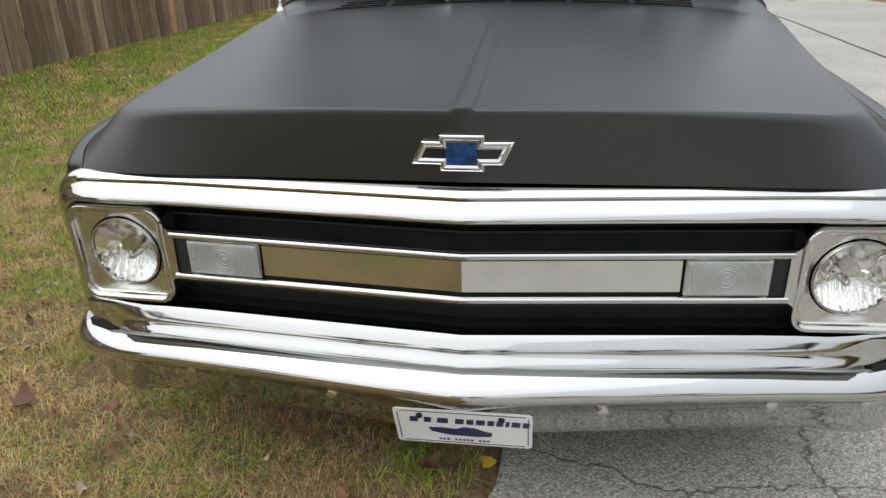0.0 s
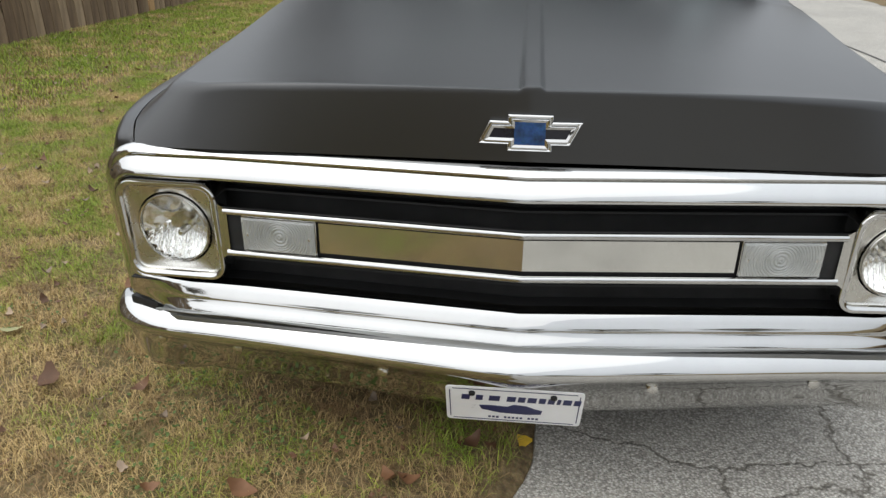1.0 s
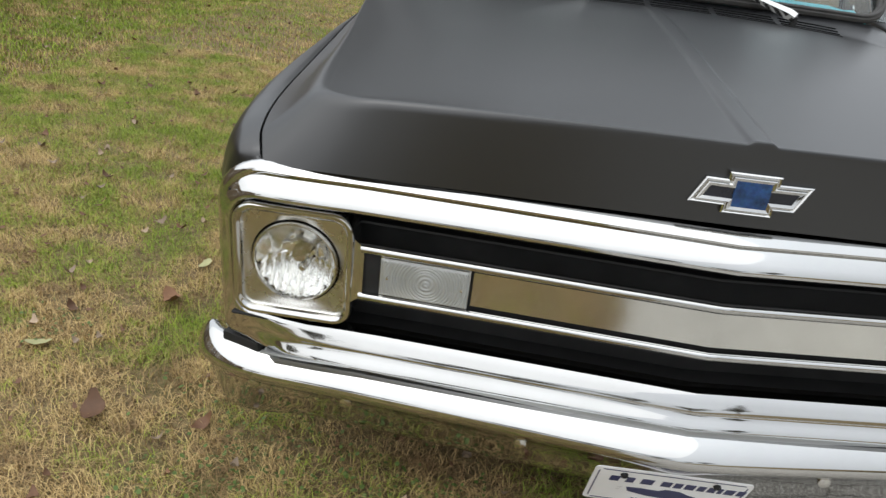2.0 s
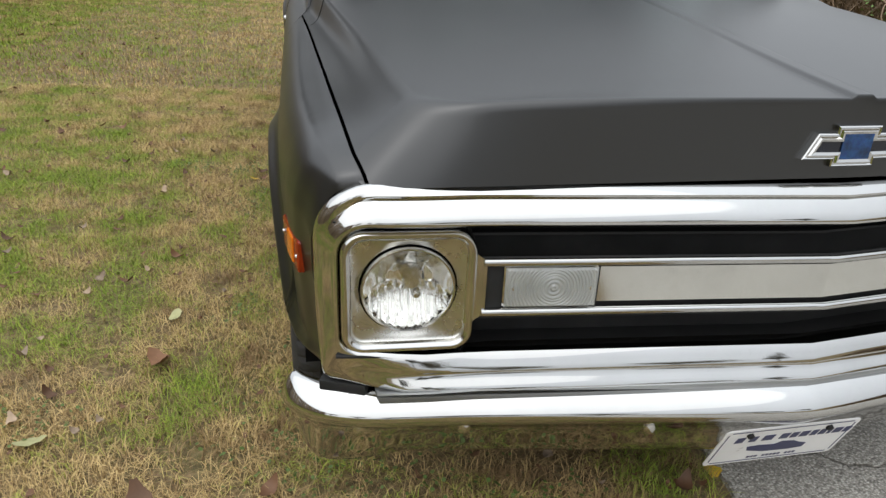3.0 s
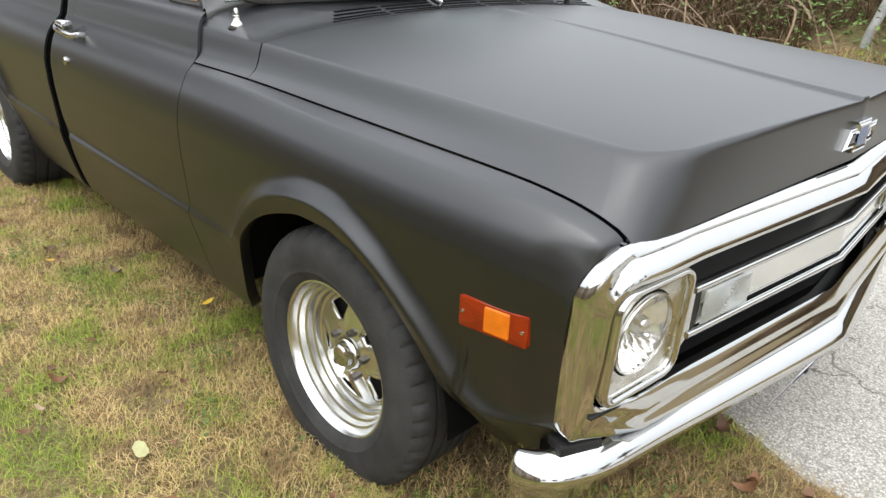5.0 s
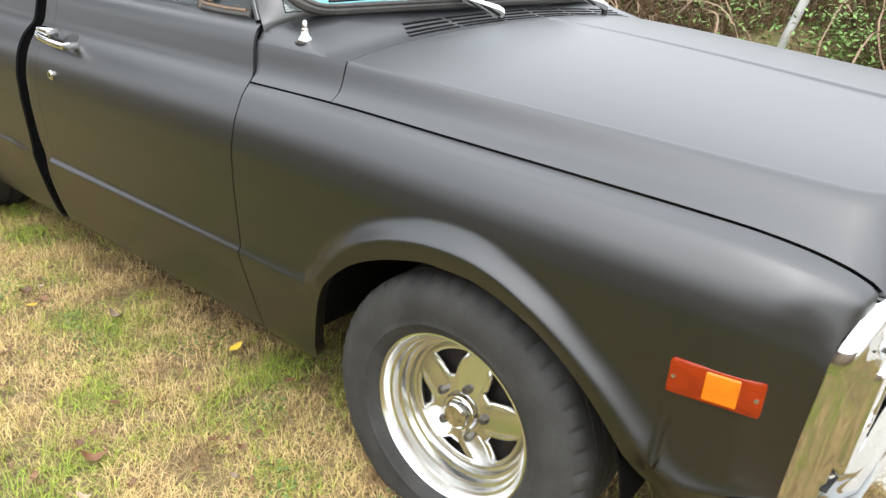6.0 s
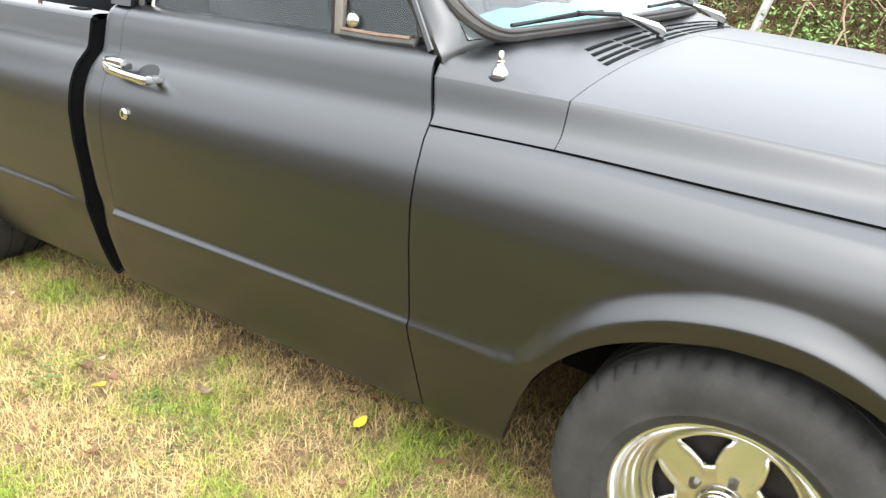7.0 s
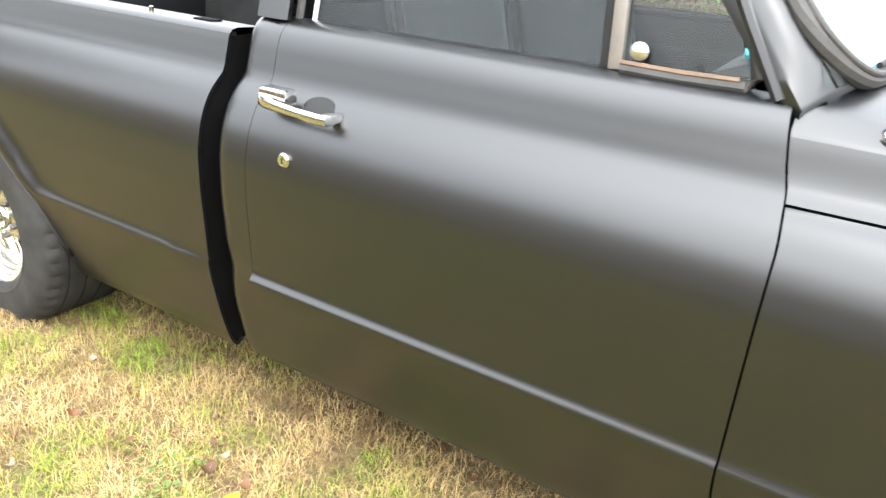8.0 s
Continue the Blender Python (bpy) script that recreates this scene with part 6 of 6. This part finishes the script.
for i, (kind, x, y, sc) in enumerate([
        ("brown", -1.314, 2.055, 1.3), ("yellow", 0.03, 2.05, 1.1), ("tan", -0.387, 2.10, 0.8), ("pale", -1.356, 2.879, 1.15), ("yellow", -0.861, 3.519, 1.0),
        ("yellow", -1.178, 4.21, 0.9), ("pale", -1.60, 2.30, 1.2), ("tan", -1.02, 3.95, 0.9), ("brown", -1.36, 2.62, 1.2), ("brown", -0.62, 1.72, 1.0)]):
    leaf(kind, x, y, sc, i)
lr = random.Random(21)
for i in range(215):
    if i < 95:
        x, y = lr.uniform(-2.6, -1.0), lr.uniform(1.2, 5.8)
    elif i < 112:
        x, y = lr.uniform(-1.1, 0.0), lr.uniform(1.25, 2.0)
    else:
        x, y = lr.uniform(-5.0, -2.0), lr.uniform(1.8, 10)
    leaf(lr.choice(["brown", "brown", "brown", "tan", "tan"]), x, y, lr.uniform(0.3, 0.85), i + 20)



def leaf_litter(name, count, seed):
    """Crumbled bits of dead leaf, too many to count, lying among the blades."""
    rng = np.random.default_rng(seed)
    verts, faces = [], []
    while len(faces) < count * 2:
        x, y = rng.uniform(-4.6, 0.0), rng.uniform(1.1, 9.0)
        if noise.noise((x * 1.7, y * 1.7, 7.0)) + rng.uniform(-0.5, 0.5) < 0.0 or x > road_edge(y) - 0.02:
            continue
        z = ground_height(x, y) + rng.uniform(0.012, 0.034)
        r, a = rng.uniform(0.005, 0.017), rng.uniform(0, 6.3)
        c, d = math.cos(a), math.sin(a)
        k = len(verts)
        for u, v in ((-1, -0.4), (0, -0.55), (1, -0.3), (1.1, 0.35), (0, 0.5), (-0.9, 0.45)):
            u, v = r * u * rng.uniform(0.7, 1.2), r * v * rng.uniform(0.7, 1.2)
            verts.append((x + u * c - v * d, y + u * d + v * c, z + abs(u) * rng.uniform(-0.2, 0.7)))
        faces += [(k, k + 1, k + 4, k + 5), (k + 1, k + 2, k + 3, k + 4)]
    return mesh_of(name, verts, faces, LEAF_BROWN, False)


litter = new("leaf_litter", leaf_litter("leaf_litter", 1500, 31))
tagged(litter, "crumbled dead brown leaf bits among the grass", "leaf litter", kind="stuff")


def clover(name, seed):
    """Low patches of round-leaved weeds in the lawn, thickest along the body's drip line."""
    rng = np.random.default_rng(seed)
    spots = [(-0.96, 2.28, 0.11), (-0.92, 2.05, 0.09), (-0.70, 2.02, 0.10), (-0.55, 1.85, 0.07), (-1.0, 1.82, 0.09), (-0.78, 1.72, 0.08), (-0.40, 1.95, 0.06), (-0.89, 3.62, 0.06), (-1.0, 3.22, 0.05), (-1.15, 3.88, 0.08), (-1.17, 4.44, 0.07)]
    spots += [(rng.uniform(-2.4, -0.9), rng.uniform(1.5, 5.5), rng.uniform(0.03, 0.07)) for k in range(7)]
    verts, faces = [], []
    for cx, cy, rad in spots:
        for k in range(int(1500 * rad)):
            x, y = cx + rng.normal(0, rad), cy + rng.normal(0, rad)
            z = ground_height(x, y) + rng.uniform(0.010, 0.030)
            r, a, tx, ty = rng.uniform(0.003, 0.0065), rng.uniform(0, 6.3), rng.uniform(-0.5, 0.5), rng.uniform(-0.5, 0.5)
            n = len(verts)
            for i in range(5):
                u, v = r * math.cos(a + i * 1.257), r * math.sin(a + i * 1.257)
                verts.append((x + u, y + v, z + u * tx + v * ty))
            faces.append(tuple(range(n, n + 5)))
    return mesh_of(name, verts, faces, CLOVER, False)


CLOVER = leaf_material("clover_leaf", (0.105, 0.165, 0.03))
clover_ob = new("clover_patch", clover("clover_patch", 14))
tagged(clover_ob, "small green clover patches among dormant grass", "clover", kind="stuff")

# wooden fence along the lawn
FA, FB = Vector((-5.25, 6.0)), Vector((-5.1, 15.0))
fence_dir = (FB - FA).normalized()
f_yaw = math.degrees(math.atan2(fence_dir.y, fence_dir.x))
fence = new("wooden_fence")
fence.location = (FA.x, FA.y, lawn_height(FA.x, FA.y))
tagged(fence, "tall weathered grey-brown wooden picket fence", "fence")


def picket_mesh(seed):
    rng = random.Random(seed)
    bm = box_bm((0.138, 0.020, 1.85), (0, 0, 0.925), 0.004, 1)
    for v in bm.verts:
        v.co.x += rng.uniform(-0.006, 0.006)
        v.co.y += rng.uniform(-0.004, 0.004)
        if v.co.z > 1.7 and abs(v.co.x) > 0.05:
            v.co.z -= 0.03
    me = bpy.data.meshes.new("picket")
    bm.to_mesh(me)
    bm.free()
    me.materials.append(WOOD)
    return me


pickets = [picket_mesh(k) for k in range(6)]
new_picket = pickets[0].copy()
new_picket.materials.clear()
new_picket.materials.append(NEW_WOOD)
inv = Matrix.Translation(fence.location).inverted()
fr = random.Random(8)
n_pickets = 75
for i in range(-60, n_pickets):
    p = FA + fence_dir * (0.150 * i)
    ob = new("picket", new_picket if i == 29 else fr.choice(pickets))
    ob.parent = fence
    ob.matrix_parent_inverse = inv
    ob.matrix_basis = pose(p.x + fr.uniform(-0.006, 0.006), p.y, ground_height(p.x, p.y) - 0.02 + fr.uniform(-0.03, 0.02), fr.uniform(-0.8, 0.8), fr.uniform(-0.7, 0.7), f_yaw)
for h in (0.35, 1.45):
    bm = bmesh.new()
    a, b = FA - fence_dir * 9.0, FA + fence_dir * 11.2
    nrm = Vector((-fence_dir.y, fence_dir.x))
    vs = []
    for q in [a.lerp(b, k / 20) for k in range(21)]:
        z = ground_height(q.x, q.y) + h
        c = q + nrm * 0.035
        vs.append([bm.verts.new((c.x + nrm.x * dx, c.y + nrm.y * dx, z + dz)) for dx, dz in ((-0.02, -0.045), (0.02, -0.045), (0.02, 0.045), (-0.02, 0.045))])
    for i in range(20):
        for k in range(4):
            bm.faces.new((vs[i][k], vs[i][(k + 1) % 4], vs[i + 1][(k + 1) % 4], vs[i + 1][k]))
    bm.faces.new(vs[0])
    bm.faces.new(list(reversed(vs[-1])))
    rail_ob = part("fence_rail", bm, WOOD, fence, "", False)


# overgrown bank across the road
def bank_density(x, y):
    d = x - bank_edge(y)
    return 0.0 if d < 0.7 or math.hypot(x - 7.9, y - 4.3) < 0.75 else 1.0


bank_a = new("dry_brush", blade_mesh("dry_brush", 90000, (7.2, 14.5, -6, 20), 0.55, 0.012, FOLIAGE, bank_density, 1.9, 11))
tagged(bank_a, "tangle of dry brown vines and weeds on the bank", "brush", kind="stuff")


verge = new("verge_grass", blade_mesh("verge_grass", 30000, (6.9, 8.3, -6, 20), 0.075, 0.010, GRASS, lambda x, y: 1.0 if 0.0 < x - bank_edge(y) < 1.0 else 0.0, 1.2, 12))
tagged(verge, "narrow verge of yellow-green grass across the road", "grass", kind="stuff")


def vines(name, count, seed):
    """Long bent stems, tangled over one another."""
    rng = np.random.default_rng(seed)
    verts, faces = [], []
    for _ in range(count):
        y, a = rng.uniform(-5, 16), rng.uniform(0, 2 * math.pi)
        x = bank_edge(y) + rng.uniform(0.75, 4.5)
        if math.hypot(x - 7.9, y - 4.3) < 1.3:
            x += 1.6
        p = np.array([x, y, ground_height(x, y) + rng.uniform(0.0, 0.3)])
        step = rng.uniform(0.10, 0.24)
        rise, turn, w = rng.uniform(0.2, 1.1), rng.normal(0, 0.22), rng.uniform(0.006, 0.014)
        k = len(verts)
        for i in range(10):
            side = np.array([-math.sin(a), math.cos(a), 0.4]) * w
            verts += [tuple(p - side), tuple(p + side)]
            p = p + step * np.array([math.cos(a), math.sin(a), rise])
            a, rise = a + turn + rng.normal(0, 0.12), rise - rng.uniform(0.08, 0.3)
            p[2] = max(p[2], ground_height(p[0], p[1]) + 0.02)
        faces += [(k + 2 * i, k + 2 * i + 1, k + 2 * i + 3, k + 2 * i + 2) for i in range(9)]
    return mesh_of(name, verts, faces, surface("dry_tan_vine", (0.21, 0.142, 0.085), 0.85, vary=0.35, scale=3, fine=40), False)


vine_ob = new("dry_vines", vines("dry_vines", 2600, 6))
tagged(vine_ob, "tangled bare tan vines hanging over the bank", "vines", kind="stuff")


def weed_leaves(name, count, region, size, material, seed):
    rng = np.random.default_rng(seed)
    verts, faces = [], []
    clumps = [(rng.uniform(region[0], region[1]), rng.uniform(region[2], region[3])) for _ in range(84)] + [(8.0, 3.75), (7.95, 3.45), (8.3, 3.6), (8.2, 3.2), (7.9, 5.3), (8.4, 6.4)]
    for i in range(count):
        cx, cy = clumps[rng.integers(len(clumps))]
        x, y = cx + rng.normal(0, 0.28), cy + rng.normal(0, 0.35)
        if x < bank_edge(y) + 0.2:
            continue
        z = ground_height(x, y) + abs(rng.normal(0.25, 0.18))
        a, b = rng.uniform(0, 2 * math.pi), rng.uniform(-0.7, 0.7)
        l, w = size * rng.uniform(0.6, 1.4), size * rng.uniform(0.3, 0.6)
        u = np.array([math.cos(a) * math.cos(b), math.sin(a) * math.cos(b), math.sin(b)]) * l
        v = np.array([-math.sin(a), math.cos(a), rng.uniform(-0.4, 0.4)]) * w
        o = np.array([x, y, z])
        k = len(verts)
        verts += [tuple(o), tuple(o + u * 0.5 + v * 0.5), tuple(o + u), tuple(o + u * 0.5 - v * 0.5)]
        faces.append((k, k + 1, k + 2, k + 3))
    return mesh_of(name, verts, faces, material, False)


GREEN = leaf_material("green_weed_leaf", (0.15, 0.27, 0.055))
weeds = new("green_weeds", weed_leaves("green_weeds", 16000, (7.6, 11.5, -3, 14), 0.085, GREEN, 4))
tagged(weeds, "green leafy weeds growing through dry brush", "weeds", kind="stuff")

post = new("leaning_post")
post.location = (8.16, 4.42, ground_height(8.16, 4.42))
tagged(post, "leaning grey galvanised metal post beside the road", "post")
v, f = tube([(8.16, 4.44, ground_height(8.16, 4.42) - 0.3), (8.16, 4.40, 0.25), (8.16, 4.27, 0.75), (8.16, 4.04, 1.7)], 0.055, 14)
pipe = solid("post_pipe", v, f, surface("galvanised_steel", (0.40, 0.40, 0.39), 0.6, 0.2, 0.15, 8, 60), post)
pipe.matrix_parent_inverse = Matrix.Translation(post.location).inverted()

# a long joint in the road surface
verts, faces = [], []
for i in range(90):
    y = 3.0 + i * 0.35
    x = 3.6 + 0.06 * noise.noise((y * 0.8, 0, 0)) + 0.025 * noise.noise((y * 4, 0, 2))
    w = 0.012 + 0.014 * abs(noise.noise((y * 2.3, 5, 0)))
    z = road_height(x, y) + 0.008
    verts += [(x - w, y, z), (x + w, y, z)]
    if i:
        k = 2 * i
        faces.append((k - 2, k - 1, k + 1, k))
joint = new("road_joint", mesh_of("road_joint", verts, faces, surface("tarry_crack", (0.10, 0.095, 0.09), 0.9, vary=0.4, scale=9), False))
tagged(joint, "dark cracked joint running along the asphalt", "road joint", kind="structure")


# bare autumn trees up the lawn and behind, far beyond the fence: unseen, added to darken reflections
def tree_mesh(height, spread, seed):
    """Tapered trunk, forking limbs and a thin crown of small leaves and twigs."""
    rng = random.Random(seed)
    verts, faces, tips = [], [], []

    def limb(a, b, ra, rb, segs=6):
        v, f = tube([a, a.lerp(b, 0.5) + Vector((rng.uniform(-1, 1), rng.uniform(-1, 1), rng.uniform(-0.3, 0.6))) * 0.04 * (b - a).length, b], ra, segs, rb / ra)
        k = len(verts)
        verts.extend(v)
        faces.extend([tuple(q + k for q in g) for g in f])
    fork = Vector((rng.uniform(-0.4, 0.4), rng.uniform(-0.4, 0.4), height * 0.38))
    limb(Vector((0, 0, -0.3)), fork, 0.028 * height, 0.019 * height, 9)
    for i in range(9):
        a = i * 2.4 + rng.uniform(-0.4, 0.4)
        start = fork.lerp(Vector((0, 0, height * 0.2)), rng.uniform(0.0, 0.5))
        end = Vector((math.cos(a) * spread * rng.uniform(0.4, 0.9), math.sin(a) * spread * rng.uniform(0.4, 0.9), height * rng.uniform(0.6, 0.95)))
        limb(start, end, 0.011 * height, 0.004 * height)
        for j in range(6):
            p = start.lerp(end, rng.uniform(0.35, 1.0))
            q = p + Vector((rng.uniform(-1, 1), rng.uniform(-1, 1), rng.uniform(-0.1, 1.0))) * spread * 0.42
            limb(p, q, 0.0035 * height, 0.001 * height, 4)
            tips += [p.lerp(q, u) for u in (0.4, 0.7, 1.0)]
    n_wood = len(faces)
    for i in range(2200):
        c = rng.choice(tips) + Vector((rng.gauss(0, 1), rng.gauss(0, 1), rng.gauss(0, 0.8))) * spread * 0.13
        a, b = Vector((rng.uniform(-1, 1), rng.uniform(-1, 1), rng.uniform(-1, 1))), Vector((rng.uniform(-1, 1), rng.uniform(-1, 1), rng.uniform(-1, 1)))
        a, b = a.normalized() * rng.uniform(0.08, 0.20), b.normalized() * rng.uniform(0.05, 0.11)
        k = len(verts)
        verts.extend([c - a, c - b, c + a, c + b])
        faces.append((k, k + 1, k + 2, k + 3))
    return verts, faces, n_wood


BARK = surface("grey_brown_bark", (0.085, 0.07, 0.055), 0.9, vary=0.35, scale=5, fine=40)
CANOPY = leaf_material("dull_autumn_foliage", (0.10, 0.085, 0.035))


def reflection_tree(x, y, height, spread, seed):
    v, f, n = tree_mesh(height, spread, seed)
    t = new("tree")
    t.location = (x, y, ground_height(x, min(y, 60)))
    tagged(t, "unseen half-bare autumn tree with dull brown-green leaves, added for reflections", "tree", "trees round the lawn and road")
    trunk, crown = f[:n], f[n:]
    for nm, faces, material in (("trunk", trunk, BARK), ("crown", crown, CANOPY)):
        used = sorted({k for q in faces for k in q})
        at = {k: i for i, k in enumerate(used)}
        ob = new(nm, mesh_of(nm, [v[k] for k in used], [tuple(at[k] for k in q) for q in faces], material, nm == "trunk", 60))
        ob.parent = t


wr = random.Random(5)
for i, (x, y, low) in enumerate([(*p, 1.0) for p in ((-5.5, 19), (-7.5, 23), (-3, 25), (-9, 28), (-5, 31), (0, 34), (-8, 38))]
                                + [(*p, 0.60) for p in ((-19, 8), (-18, -22), (-11, -26), (-6, -28), (-1, -27), (4, -29), (10, -28), (16, -25))]):
    reflection_tree(x + wr.uniform(-1, 1), y + wr.uniform(-1, 1), low * wr.uniform(8, 12), (0.4 + 0.6 * low) * wr.uniform(2.8, 4.0), i + 3)
